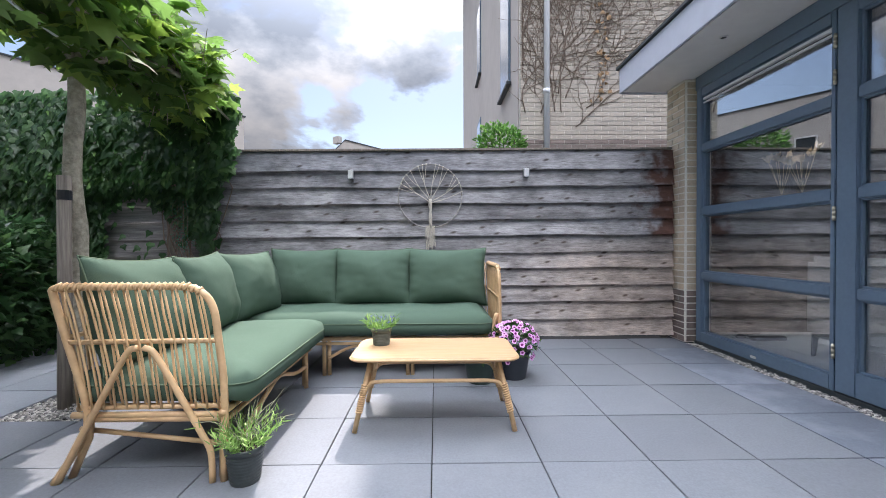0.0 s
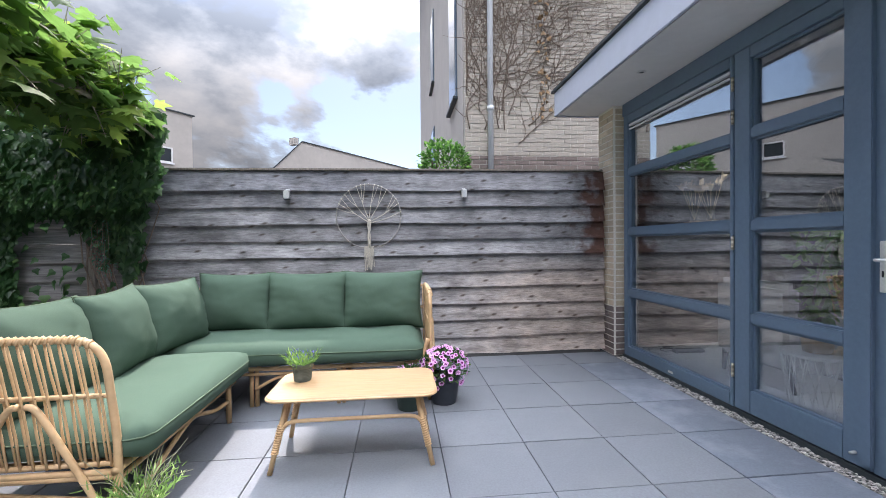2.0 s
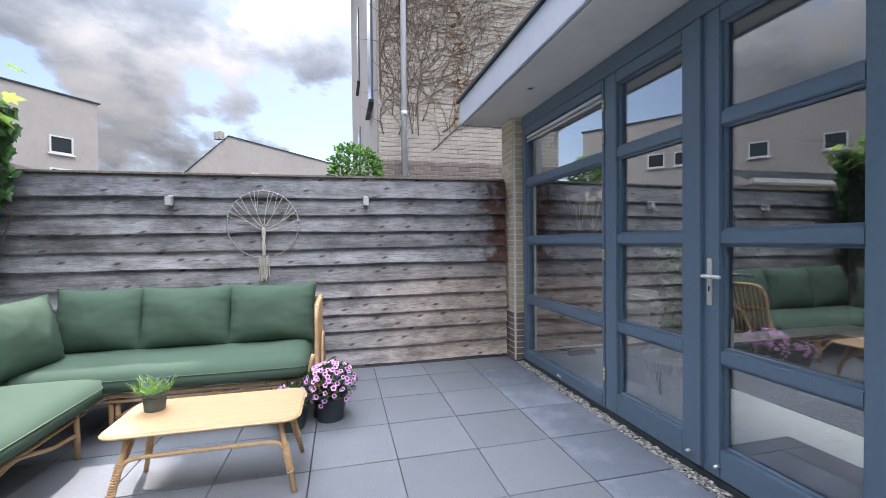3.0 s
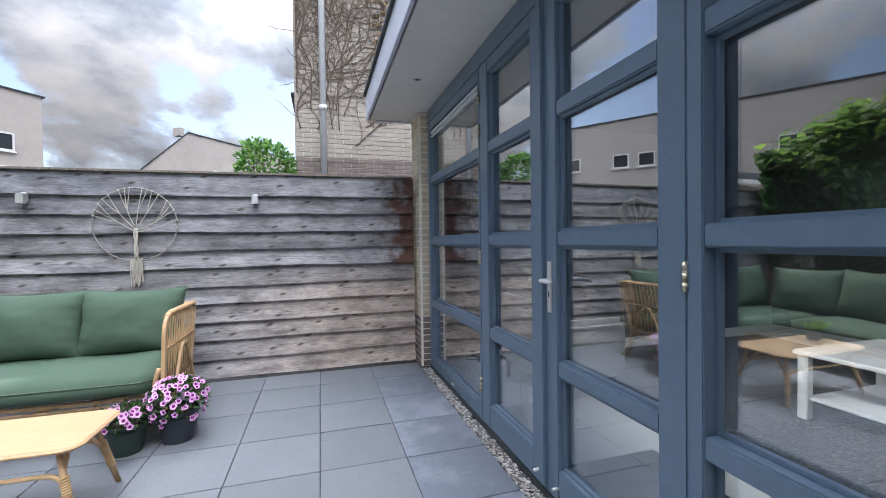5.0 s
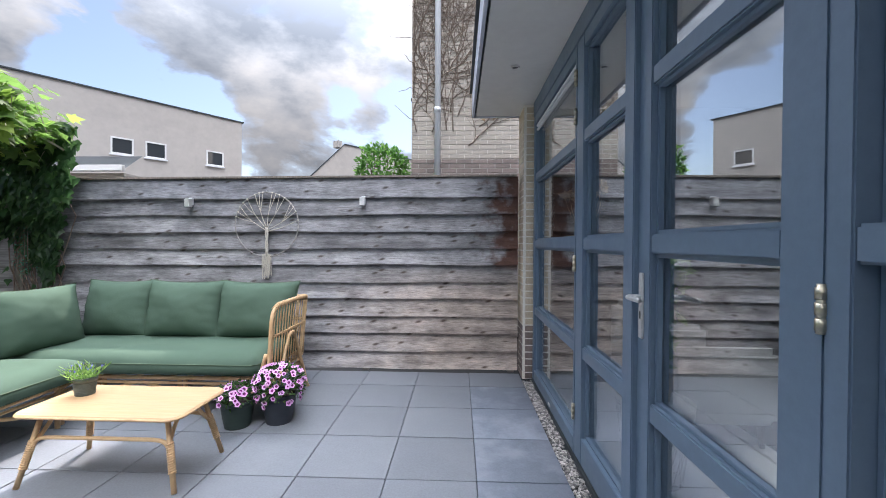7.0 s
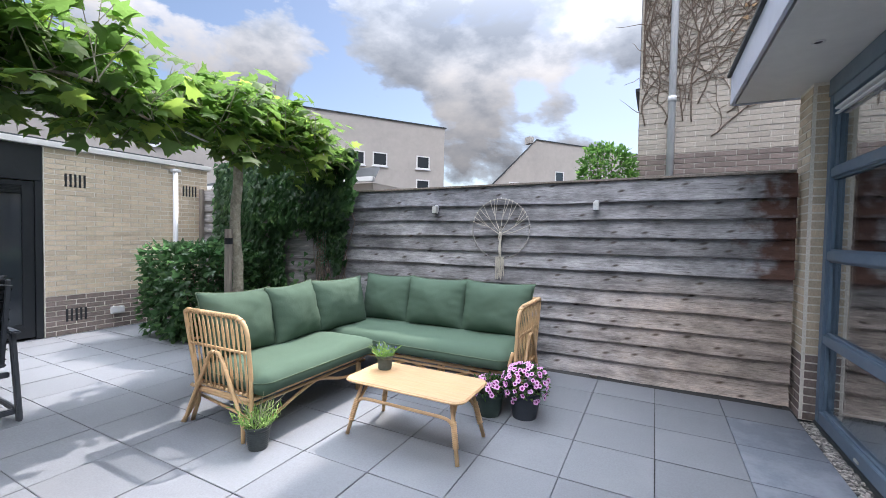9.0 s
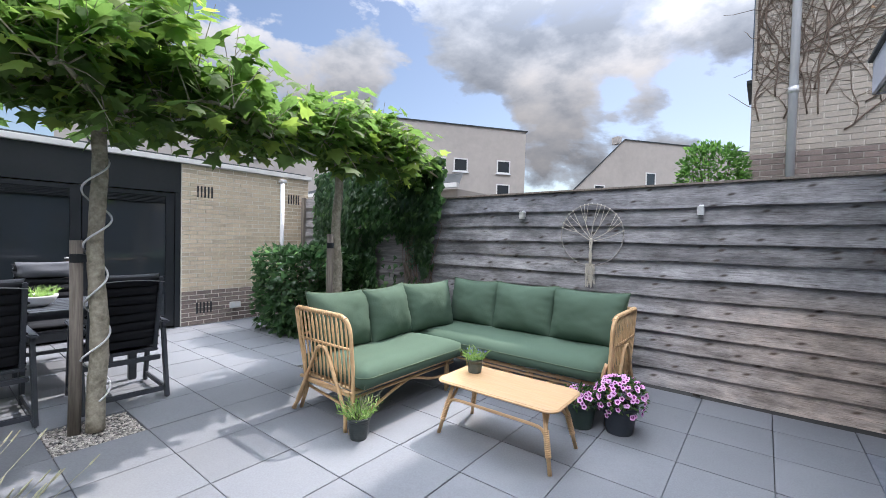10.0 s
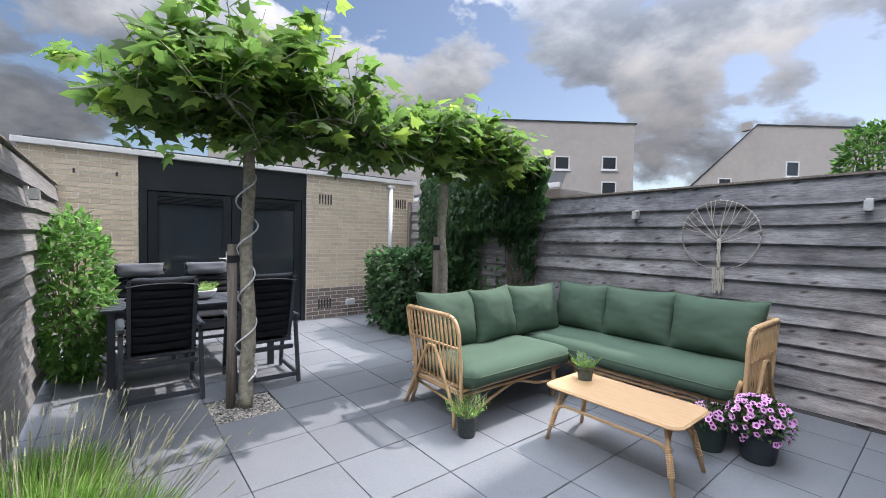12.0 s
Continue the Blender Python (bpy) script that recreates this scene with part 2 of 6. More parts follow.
# ---- mesh helpers ----
def finish(bm, smooth=False):
    bmesh.ops.recalc_face_normals(bm, faces=bm.faces)
    if smooth:
        for f in bm.faces:
            f.smooth = True
    me = bpy.data.meshes.new("mesh")
    bm.to_mesh(me)
    bm.free()
    return me


def solid(name, bm, mat, smooth=False):
    me = finish(bm, smooth)
    me.materials.append(mat)
    return new(name, me)


def part(name, bm, mat, parent, label="", smooth=False):
    ob = solid(name, bm, mat, smooth)
    ob.parent = parent
    if label:
        ob["label"] = label
    return ob


def shared(name, me, parent, m):
    ob = new(name, me)
    ob.parent = parent
    ob.matrix_basis = m
    return ob


def thing(name, m, label, category, group="", kind=""):
    ob = new(name)
    ob.empty_display_size = 0.1
    ob.matrix_basis = m
    return tagged(ob, label, category, group, kind)


def box(bm, x0, x1, y0, y1, z0, z1, bevel=0.0, m=None):
    vs = bmesh.ops.create_cube(bm, size=1)["verts"]
    t = Matrix.Translation(((x0 + x1) / 2, (y0 + y1) / 2, (z0 + z1) / 2)) @ Matrix.Diagonal((abs(x1 - x0), abs(y1 - y0), abs(z1 - z0), 1))
    bmesh.ops.transform(bm, matrix=(m @ t) if m else t, verts=vs)
    if bevel:
        es = {e for v in vs for e in v.link_edges}
        bmesh.ops.bevel(bm, geom=list(es), offset=bevel, segments=2, affect="EDGES", clamp_overlap=True)
    return bm


def boxed(x0, x1, y0, y1, z0, z1, bevel=0.0, m=None):
    return box(bmesh.new(), x0, x1, y0, y1, z0, z1, bevel, m)


def tube(bm, pts, r, seg=8, r_end=None, cap=True):
    """A round rod along points, tapering from r to r_end."""
    pts = [Vector(p) for p in pts]
    n = len(pts)
    rings = []
    side = None
    for i, p in enumerate(pts):
        d = (pts[min(i + 1, n - 1)] - pts[max(i - 1, 0)]).normalized()
        if side is None:
            side = d.orthogonal().normalized()
        side = (side - d * side.dot(d)).normalized()
        up = d.cross(side)
        rr = r + ((r_end if r_end is not None else r) - r) * i / max(n - 1, 1)
        rings.append([bm.verts.new(p + (side * math.cos(a) + up * math.sin(a)) * rr) for a in (2 * math.pi * k / seg for k in range(seg))])
    for a, b in zip(rings, rings[1:]):
        for k in range(seg):
            bm.faces.new((a[k], a[(k + 1) % seg], b[(k + 1) % seg], b[k]))
    if cap:
        bm.faces.new(rings[0][::-1])
        bm.faces.new(rings[-1])
    return bm


def rod(pts, r, seg=8, r_end=None):
    return tube(bmesh.new(), pts, r, seg, r_end)


def smooth_path(pts, steps=5):
    """A soft curve through the points (Catmull-Rom)."""
    pts = [Vector(p) for p in pts]
    ext = [pts[0] * 2 - pts[1]] + pts + [pts[-1] * 2 - pts[-2]]
    res = []
    for i in range(1, len(ext) - 2):
        a, b, c, d = ext[i - 1:i + 3]
        for s in range(steps):
            t = s / steps
            res.append(0.5 * ((2 * b) + (c - a) * t + (2 * a - 5 * b + 4 * c - d) * t * t + (3 * b - a - 3 * c + d) * t ** 3))
    res.append(pts[-1])
    return res


def lathe(profile, seg=20):
    """A turned body from (radius, height) pairs."""
    bm = bmesh.new()
    rings = [[bm.verts.new((r * math.cos(a), r * math.sin(a), z)) for a in (2 * math.pi * k / seg for k in range(seg))] for r, z in profile]
    for a, b in zip(rings, rings[1:]):
        for k in range(seg):
            bm.faces.new((a[k], a[(k + 1) % seg], b[(k + 1) % seg], b[k]))
    bm.faces.new(rings[0][::-1])
    bm.faces.new(rings[-1])
    return bm


def setting(ob, label="", category=""):
    return tagged(ob, label, category, "", "structure")


# ---- ground and patio ----
bm = bmesh.new()
for x0, x1, y0, y1 in ((-400, 400, -400, 400),):
    vs = [bm.verts.new(p) for p in ((x0, y0, -0.06), (x1, y0, -0.06), (x1, y1, -0.06), (x0, y1, -0.06))]
    bm.faces.new(vs)
setting(solid("ground", bm, SAND), "dark sandy bed under the paving and beyond", "ground")

TILE_X, TILE_Y, T = -0.465, -1.905, 0.5
patio = setting(new("pavement"), "square anthracite concrete paving tiles with thin dark joints", "pavement")
GRAVEL_CELLS = {(-9, -4), (-9, 0)}     # the two tree openings


def tile_mesh(w, d, mat):
    me = finish(boxed(-w / 2 + 0.0025, w / 2 - 0.0025, -d / 2 + 0.0025, d / 2 - 0.0025, -0.05, 0, 0.002))
    me.materials.append(mat)
    return me


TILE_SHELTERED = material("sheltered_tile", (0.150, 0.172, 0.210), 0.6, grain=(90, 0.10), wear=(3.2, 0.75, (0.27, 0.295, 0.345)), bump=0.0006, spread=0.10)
tile_full = tile_mesh(T, T, TILE)
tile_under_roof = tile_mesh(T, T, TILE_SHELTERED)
tile_edge = tile_mesh(T, 0.40, TILE)
rng = random.Random(4)
for i in range(-15, 1):
    for j in range(-7, 4):
        if (i, j) in GRAVEL_CELLS:
            continue
        x, y = TILE_X + (i + 0.5) * T, TILE_Y + (j + 0.5) * T
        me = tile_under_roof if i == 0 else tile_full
        if j == 3:
            me, y = tile_edge, TILE_Y + 3 * T + 0.20
        shared("tile", me, patio, pose(x, y, rng.uniform(-0.0012, 0.0012), rng.uniform(-0.12, 0.12), rng.uniform(-0.12, 0.12), rng.choice((0, 180))))

# ---- fences ----
def fence_material():
    m = material("fence_board", (0.335, 0.33, 0.338), 0.85, grain=(16, 0.28), wear=(1.7, 0.7, (0.16, 0.157, 0.165)), bump=0.003, spread=0.26, stretch=(0.9, 8, 11))
    nt = m.node_tree
    b = nt.nodes["Principled BSDF"]
    N, L = nt.nodes.new, nt.links.new
    src = b.inputs["Base Color"].links[0].from_socket
    tc, info = N("ShaderNodeTexCoord"), N("ShaderNodeObjectInfo")
    # knots and drying cracks
    sp, mul, cb = N("ShaderNodeSeparateXYZ"), N("ShaderNodeMath"), N("ShaderNodeCombineXYZ")
    L(tc.outputs["Object"], sp.inputs[0])
    mul.operation = "MULTIPLY_ADD"
    L(info.outputs["Random"], mul.inputs[0])
    mul.inputs[1].default_value = 91.0
    xs = N("ShaderNodeMath")
    xs.operation = "MULTIPLY"
    L(sp.outputs[0], xs.inputs[0])
    xs.inputs[1].default_value = 4.2
    slant = N("ShaderNodeMath")
    slant.operation = "MULTIPLY_ADD"
    L(sp.outputs[2], slant.inputs[0])
    slant.inputs[1].default_value = -4.5
    L(xs.outputs[0], slant.inputs[2])
    L(slant.outputs[0], mul.inputs[2])
    zs = N("ShaderNodeMath")
    zs.operation = "MULTIPLY"
    L(sp.outputs[2], zs.inputs[0])
    zs.inputs[1].default_value = 9.0
    L(mul.outputs[0], cb.inputs[0])
    L(zs.outputs[0], cb.inputs[1])
    vo = N("ShaderNodeTexVoronoi")
    vo.voronoi_dimensions = "2D"
    L(cb.outputs[0], vo.inputs["Vector"])
    vo.inputs["Scale"].default_value = 1.0
    rg0 = N("ShaderNodeMapRange")
    for i, v in enumerate((0.05, 0.17, 0.92, 0.0)):
        rg0.inputs[i + 1].default_value = v
    L(vo.outputs["Distance"], rg0.inputs[0])
    pick = N("ShaderNodeSeparateColor")
    L(vo.outputs["Color"], pick.inputs[0])
    some = N("ShaderNodeMath")
    some.operation = "GREATER_THAN"
    some.inputs[1].default_value = 0.62
    L(pick.outputs[0], some.inputs[0])
    knot = N("ShaderNodeMath")
    knot.operation = "MULTIPLY"
    L(rg0.outputs[0], knot.inputs[0])
    L(some.outputs[0], knot.inputs[1])
    cr, cm = N("ShaderNodeTexNoise"), N("ShaderNodeMapping")
    cm.inputs["Scale"].default_value = (1.1, 10, 20)
    L(tc.outputs["Object"], cm.inputs[0])
    cr.inputs["Scale"].default_value, cr.inputs["Detail"].default_value, cr.inputs["Roughness"].default_value = 6.0, 5, 0.65
    L(cm.outputs[0], cr.inputs["Vector"])
    crk = N("ShaderNodeMapRange")
    for i, v in enumerate((0.54, 0.70, 0.0, 0.75)):
        crk.inputs[i + 1].default_value = v
    L(cr.outputs["Fac"], crk.inputs[0])
    rg = N("ShaderNodeMath")
    rg.operation = "MAXIMUM"
    L(knot.outputs[0], rg.inputs[0])
    L(crk.outputs[0], rg.inputs[1])
    mx = N("ShaderNodeMix")
    mx.data_type = "RGBA"
    L(rg.outputs[0], mx.inputs["Factor"])
    L(src, mx.inputs["A"])
    mx.inputs["B"].default_value = (0.07, 0.055, 0.045, 1)
    # the red-brown stain by the brick pier, and the warm bleached boards beside it
    sep, no = N("ShaderNodeSeparateXYZ"), N("ShaderNodeTexNoise")
    L(tc.outputs["Object"], sep.inputs[0])
    L(tc.outputs["Object"], no.inputs["Vector"])
    no.inputs["Scale"].default_value, no.inputs["Detail"].default_value = 7.0, 4

    def op(kind, a, c, clamp=False):
        n = N("ShaderNodeMath")
        n.operation, n.use_clamp = kind, clamp
        for i, v in enumerate((a, c)):
            if isinstance(v, (int, float)):
                n.inputs[i].default_value = v
            else:
                L(v, n.inputs[i])
        return n.outputs[0]

    edge = op("ADD", sep.outputs[0], op("MULTIPLY", op("SUBTRACT", no.outputs["Fac"], 0.5), 1.05))
    across = op("MULTIPLY", op("ADD", edge, 0.30), 5.0, True)
    high = op("MULTIPLY", op("SUBTRACT", sep.outputs[2], 1.02), 14.0, True)
    m2 = N("ShaderNodeMix")
    m2.data_type = "RGBA"
    L(op("MULTIPLY", op("MULTIPLY", across, high), 0.95), m2.inputs["Factor"])
    L(mx.outputs["Result"], m2.inputs["A"])
    m2.inputs["B"].default_value = (0.125, 0.055, 0.036, 1)
    warm = op("MULTIPLY", op("MULTIPLY", op("ADD", edge, 2.1), 0.7, True), op("MULTIPLY", op("SUBTRACT", 1.12, sep.outputs[2]), 3.0, True))
    m3 = N("ShaderNodeMix")
    m3.data_type = "RGBA"
    m3.blend_type = "MULTIPLY"
    L(warm, m3.inputs["Factor"])
    L(m2.outputs["Result"], m3.inputs["A"])
    m3.inputs["B"].default_value = (1.46, 1.24, 1.05, 1)
    # a mildew-dark upper part
    m4 = N("ShaderNodeMix")
    m4.data_type = "RGBA"
    m4.blend_type = "MULTIPLY"
    hi = op("MULTIPLY", op("SUBTRACT", op("ADD", sep.outputs[2], op("MULTIPLY", op("SUBTRACT", no.outputs["Fac"], 0.5), 0.9)), 1.25), 1.6, True)
    left = op("MULTIPLY", op("SUBTRACT", -0.9, sep.outputs[0]), 0.5, True)
    L(op("MULTIPLY", hi, op("MAXIMUM", left, 0.45)), m4.inputs["Factor"])
    L(m3.outputs["Result"], m4.inputs["A"])
    m4.inputs["B"].default_value = (0.50, 0.52, 0.56, 1)
    # blotches of damp and old dirt
    bl, bm_ = N("ShaderNodeTexNoise"), N("ShaderNodeMapping")
    bm_.inputs["Scale"].default_value = (1.0, 1.0, 2.2)
    L(tc.outputs["Object"], bm_.inputs[0])
    L(bm_.outputs[0], bl.inputs["Vector"])
    bl.inputs["Scale"].default_value, bl.inputs["Detail"].default_value, bl.inputs["Roughness"].default_value = 2.6, 6, 0.7
    br = N("ShaderNodeMapRange")
    for i, v in enumerate((0.36, 0.66, 1.2, 0.50)):
        br.inputs[i + 1].default_value = v
    L(bl.outputs["Fac"], br.inputs[0])
    m5 = N("ShaderNodeHueSaturation")
    L(br.outputs[0], m5.inputs["Value"])
    L(m4.outputs["Result"], m5.inputs["Color"])
    L(m5.outputs["Color"], b.inputs["Base Color"])
    return m


FENCE_BOARD = fence_material()


def clap_board(x0, x1, y, z0, z1, out, seed, rise=0.0):
    """One sawn board, leaning out at its foot; out is -1 or 1 along y; rise: metres gained along x towards x0."""
    rg = random.Random(seed)
    bm = bmesh.new()
    n = max(6, int((x1 - x0) / 0.16))
    ph, ph2 = rg.uniform(0, 6), rg.uniform(0, 6)
    rows = []
    for i in range(n + 1):
        x = x0 + (x1 - x0) * i / n
        up = rise * (x1 - x) / (x1 - x0)
        w = 0.004 * math.sin(x * 2.1 + ph) + 0.0035 * math.sin(x * 5.3 + ph2) + rg.uniform(-0.0015, 0.0015)
        bow = 0.003 * math.sin(x * 1.3 + ph2)
        yb, yt = y + out * (0.044 + bow), y + out * (0.004 + bow)
        prof = [(yb, z0 + w), (yb - out * 0.024, z0 + w + 0.002), (yt - out * 0.02, z1 + 0.02), (yt, z1 + 0.02)]
        mid = (y + out * (0.025 + bow), (z0 + z1) / 2)
        prof.append(mid)
        rows.append([bm.verts.new((x, py, pz + up)) for py, pz in prof])
    for a, b in zip(rows, rows[1:]):
        for k in range(5):
            bm.faces.new((a[k], a[(k + 1) % 5], b[(k + 1) % 5], b[k]))
    bm.faces.new(rows[0])
    bm.faces.new(rows[-1][::-1])
    return bm


def post(x0, x1, y0, y1, h, seed=0):
    bm = boxed(x0, x1, y0, y1, 0, h, 0.006)
    return bm


EDGES = (0.05, 0.228, 0.406, 0.574, 0.75, 0.914, 1.089, 1.252, 1.42, 1.589, 1.757)
fence = thing("fence", pose(0, 0, 0), "weathered grey horizontal board fence, stained red-brown beside the brick pier", "fence")
for k, z in enumerate(EDGES):
    top = EDGES[k + 1] if k + 1 < len(EDGES) else 1.94
    part("board", clap_board(-4.68, 0.012, 0.0, z, top, -1, 20 + k, -0.03), FENCE_BOARD, fence)
part("cap", boxed(-4.68, 0.012, -0.03, 0.06, 1.962, 1.984, 0.004, Matrix.Rotation(radians(-0.37), 4, "Y")), POST_WOOD, fence)
for x in (-4.6, -3.1, -1.55, -0.08):
    part("post", post(x, x + 0.07, 0.03, 0.10, 1.92), POST_WOOD, fence)

fence_b = thing("fence", pose(0, 0, 0), "old grey plank fence overgrown with ivy", "fence")
for k in range(12):
    part("board", clap_board(-7.80, -4.69, 0.02, 0.02 + k * 0.17, 0.175 + k * 0.17, -1, 60 + k), WOOD_GREY, fence_b)
for x in (-5.15, -6.6, -7.76):
    part("post", post(x, x + 0.085, -0.06, -0.018, 2.08), POST_WOOD, fence_b)

fence_c = thing("fence", pose(0, 0, 0), "weathered grey horizontal board fence behind shrub and lavender", "fence")
for k, z in enumerate(EDGES):
    top = EDGES[k + 1] if k + 1 < len(EDGES) else 1.94
    part("board", clap_board(-7.80, 0.2, -5.03, z, top, 1, 90 + k), WOOD_GREY, fence_c)
for x in (-7.7, -5.9, -4.1, -2.3, -0.5):
    part("post", post(x, x + 0.07, -5.12, -5.05, 1.92), POST_WOOD, fence_c)
part("cap", boxed(-7.80, 0.2, -5.09, -5.0, 1.952, 1.972, 0.004), POST_WOOD, fence_c)


# ---- house front with doors and windows ----
X = 0.13            # face of the joinery
BARS = (0.675, 1.298, 1.912)
Z_FLOOR = 0.06


def wood(x0, x1, y0, y1, z0, z1, bevel=0.004):
    return boxed(x0, x1, min(y0, y1), max(y0, y1), z0, z1, bevel)


def pane(parent, y0, y1, z0, z1, x):
    ob = part("pane", boxed(x, x + 0.008, min(y0, y1) - 0.008, max(y0, y1) + 0.008, z0 - 0.008, z1 + 0.008), GLASS, parent)
    ob.visible_shadow = False
    return ob


def lights(parent, y0, y1, zb, zt, x, bar=0.036, deep=0.045):
    """Glazing bars and the panes between them."""
    levels = [zb, *BARS, zt]
    for z in BARS:
        part("glazing_bar", wood(x + 0.004, x + 0.07, y0 + 0.002, y1 - 0.002, z - bar, z + bar, 0.006), FRAME, parent)
    for i in range(4):
        a = levels[i] + (bar if i else 0)
        c = levels[i + 1] - (bar if i < 3 else 0)
        pane(parent, y0, y1, a, c, x + deep)
        # glazing bead round the pane
        bm = bmesh.new()
        for q in ((y0 - 0.014, y0, a, c), (y1, y1 + 0.014, a, c), (y0 - 0.014, y1 + 0.014, a, a + 0.014), (y0 - 0.014, y1 + 0.014, c - 0.014, c)):
            box(bm, x + deep - 0.023, x + deep - 0.001, min(q[0], q[1]), max(q[0], q[1]), q[2], q[3], 0.002)
        part("glazing_bead", bm, FRAME, parent)


def hinge(parent, y, z, x=X):
    h = part("hinge", rod([(x - 0.008, y, z - 0.048), (x - 0.008, y, z + 0.048)], 0.0085, 10), BRASS, parent, "aged metal hinge", True)
    bm = bmesh.new()
    for dz in (-0.03, 0.0, 0.03):
        tube(bm, [(x - 0.008, y, z + dz - 0.0115), (x - 0.008, y, z + dz + 0.0115)], 0.0105, 10)
    part("knuckle", bm, BRASS, h, "", True)


def leaf_frame(name, y0, y1, g0, g1, zb, zt, label, glass_bottom, x=X, glass_top=2.41, deep=0.045):
    ob = setting(thing(name, pose(0, 0, 0), label, "window" if "window" in name else "door"), label)
    part("stile", wood(x, x + 0.075, y0, g0, zb, zt), FRAME, ob)
    part("stile", wood(x, x + 0.075, g1, y1, zb, zt), FRAME, ob)
    part("bottom_rail", wood(x + 0.001, x + 0.075, g0, g1, zb, glass_bottom), FRAME, ob)
    part("top_rail", wood(x + 0.001, x + 0.075, g0, g1, glass_top, zt), FRAME, ob)
    lights(ob, g0, g1, glass_bottom, glass_top, x, 0.036, deep)
    return ob


win1 = leaf_frame("window_1", -0.215, -1.636, -0.285, -1.605, 0.03, 2.49, "tall slate-blue window with three glazing bars beside the brick pier", 0.125)
part("vent_strip", wood(X + 0.006, X + 0.04, -0.30, -1.60, 2.372, 2.392, 0.003), PIPE_GREY, win1, "thin pale aluminium strip under the head")
part("vent_slot", wood(X + 0.006, X + 0.03, -0.30, -1.60, 2.338, 2.35, 0.003), PIPE_GREY, win1)
part("drain_clip", wood(X - 0.006, X + 0.002, -0.93, -0.99, 0.055, 0.075, 0.002), STEEL, win1)
door1 = leaf_frame("door_1", -1.644, -2.495, -1.775, -2.358, 0.035, 2.49, "closed slate-blue glazed garden door with three bars", 0.19)
part("meeting_strip", wood(X - 0.022, X + 0.01, -2.458, -2.508, 0.06, 2.48), FRAME, door1)
door2 = leaf_frame("door_2", -2.50, -3.330, -2.605, -3.216, 0.035, 2.49, "closed slate-blue glazed garden door with steel lever handle", 0.19)
win2 = leaf_frame("window_2", -3.337, -5.02, -3.392, -4.93, 0.03, 2.49, "wide slate-blue window with glazing bars", 0.125, X - 0.006, 2.41, 0.07)
for z in (2.285, 2.055, 1.18, 0.29):
    hinge(door1, -1.640, z)
for z in (2.07, 1.174, 0.30):
    hinge(door2, -3.3335, z)
# lever handle on its long plate
plate = part("handle_plate", wood(X - 0.008, X + 0.002, -2.53, -2.562, 0.938, 1.188, 0.003), STEEL, door2, "brushed steel handle plate")
part("lever", rod(smooth_path([(X - 0.008, -2.546, 1.096), (X - 0.045, -2.546, 1.096), (X - 0.058, -2.556, 1.096), (X - 0.060, -2.585, 1.096), (X - 0.058, -2.655, 1.096)], 4), 0.0095, 8), STEEL, plate, "steel door lever", True)
part("keyhole", wood(X - 0.0095, X - 0.0075, -2.541, -2.551, 1.012, 1.042, 0.001), BLACK_PAINT, plate)
for d, y in ((door1, -2.42), (door2, -2.60)):
    part("door_stop", rod([(X + 0.005, y, 0.10), (X - 0.03, y, 0.10)], 0.009, 8), STEEL, d, "small steel door stop", True)
# head beam, sill
setting(solid("trim", wood(X - 0.004, X + 0.09, -0.20, -5.02, 2.492, 2.62, 0.003), FRAME), "slate-blue head beam over doors and windows")
setting(solid("door_sill", boxed(X - 0.006, X + 0.1, -5.02, -0.2, -0.05, 0.028, 0.004), DARK_TRIM), "dark stone sill under doors and windows")
# roof with overhang
setting(solid("ceiling", boxed(-0.40, 0.225, -5.6, 0.20, 2.624, 2.66), SOFFIT), "smooth off-white soffit boards under the overhang")
setting(solid("ceiling_room", boxed(0.227, 5.6, -5.6, 0.20, 2.623, 2.66), INNER_WALL), "plain room ceiling, coloured near-black for the dim room")
setting(solid("roof", boxed(-0.415, 5.8, -5.7, 0.22, 2.662, 2.88), DARK_TRIM), "flat roof of the house extension")
setting(solid("fascia", boxed(-0.44, -0.417, -5.7, 0.23, 2.616, 2.88, 0.004), FASCIA), "smooth lilac-white roof fascia", "fascia")
setting(solid("fascia", boxed(-0.416, 3.0, 0.222, 0.245, 2.616, 2.88, 0.004), FASCIA), "smooth lilac-white roof fascia end", "fascia")
setting(solid("roof_trim", boxed(-0.465, -0.30, -5.7, 0.27, 2.882, 2.915, 0.004), DARK_TRIM), "dark metal roof edge", "trim")
setting(solid("roof_trim", boxed(-0.298, 5.6, 0.16, 0.27, 2.882, 2.915, 0.004), DARK_TRIM), "dark metal roof edge", "trim")


def downlight(x, y):
    ob = thing("downlight", pose(x, y, 2.624), "small round steel downlight set in the soffit", "ceiling light", "downlights in the soffit")
    bm = lathe([(0.034, -0.001), (0.034, -0.006), (0.027, -0.008), (0.023, -0.004), (0.022, -0.001)], 20)
    part("rim", bm, STEEL, ob, "", True)
    part("lens", lathe([(0.021, -0.001), (0.021, -0.003), (0.012, -0.003)], 16), BLACK_PAINT, ob)


for y in (-1.0, -2.72, -4.4):
    downlight(-0.155, y)

# room behind the glass
setting(solid("floor_room", boxed(0.23, 5.2, -5.0, -0.02, -0.04, Z_FLOOR), INNER_FLOOR), "pale polished floor of the room")
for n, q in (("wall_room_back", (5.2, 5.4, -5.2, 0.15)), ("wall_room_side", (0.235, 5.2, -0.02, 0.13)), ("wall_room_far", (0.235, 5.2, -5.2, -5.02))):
    setting(solid(n, boxed(*q, -0.05, 2.622), INNER_WALL), "plain room wall, coloured near-black for the dim room")
setting(solid("wall_south", boxed(0.1, 0.235, -6.0, -5.035, 0, 2.622), BRICK), "brick house wall beyond the window")

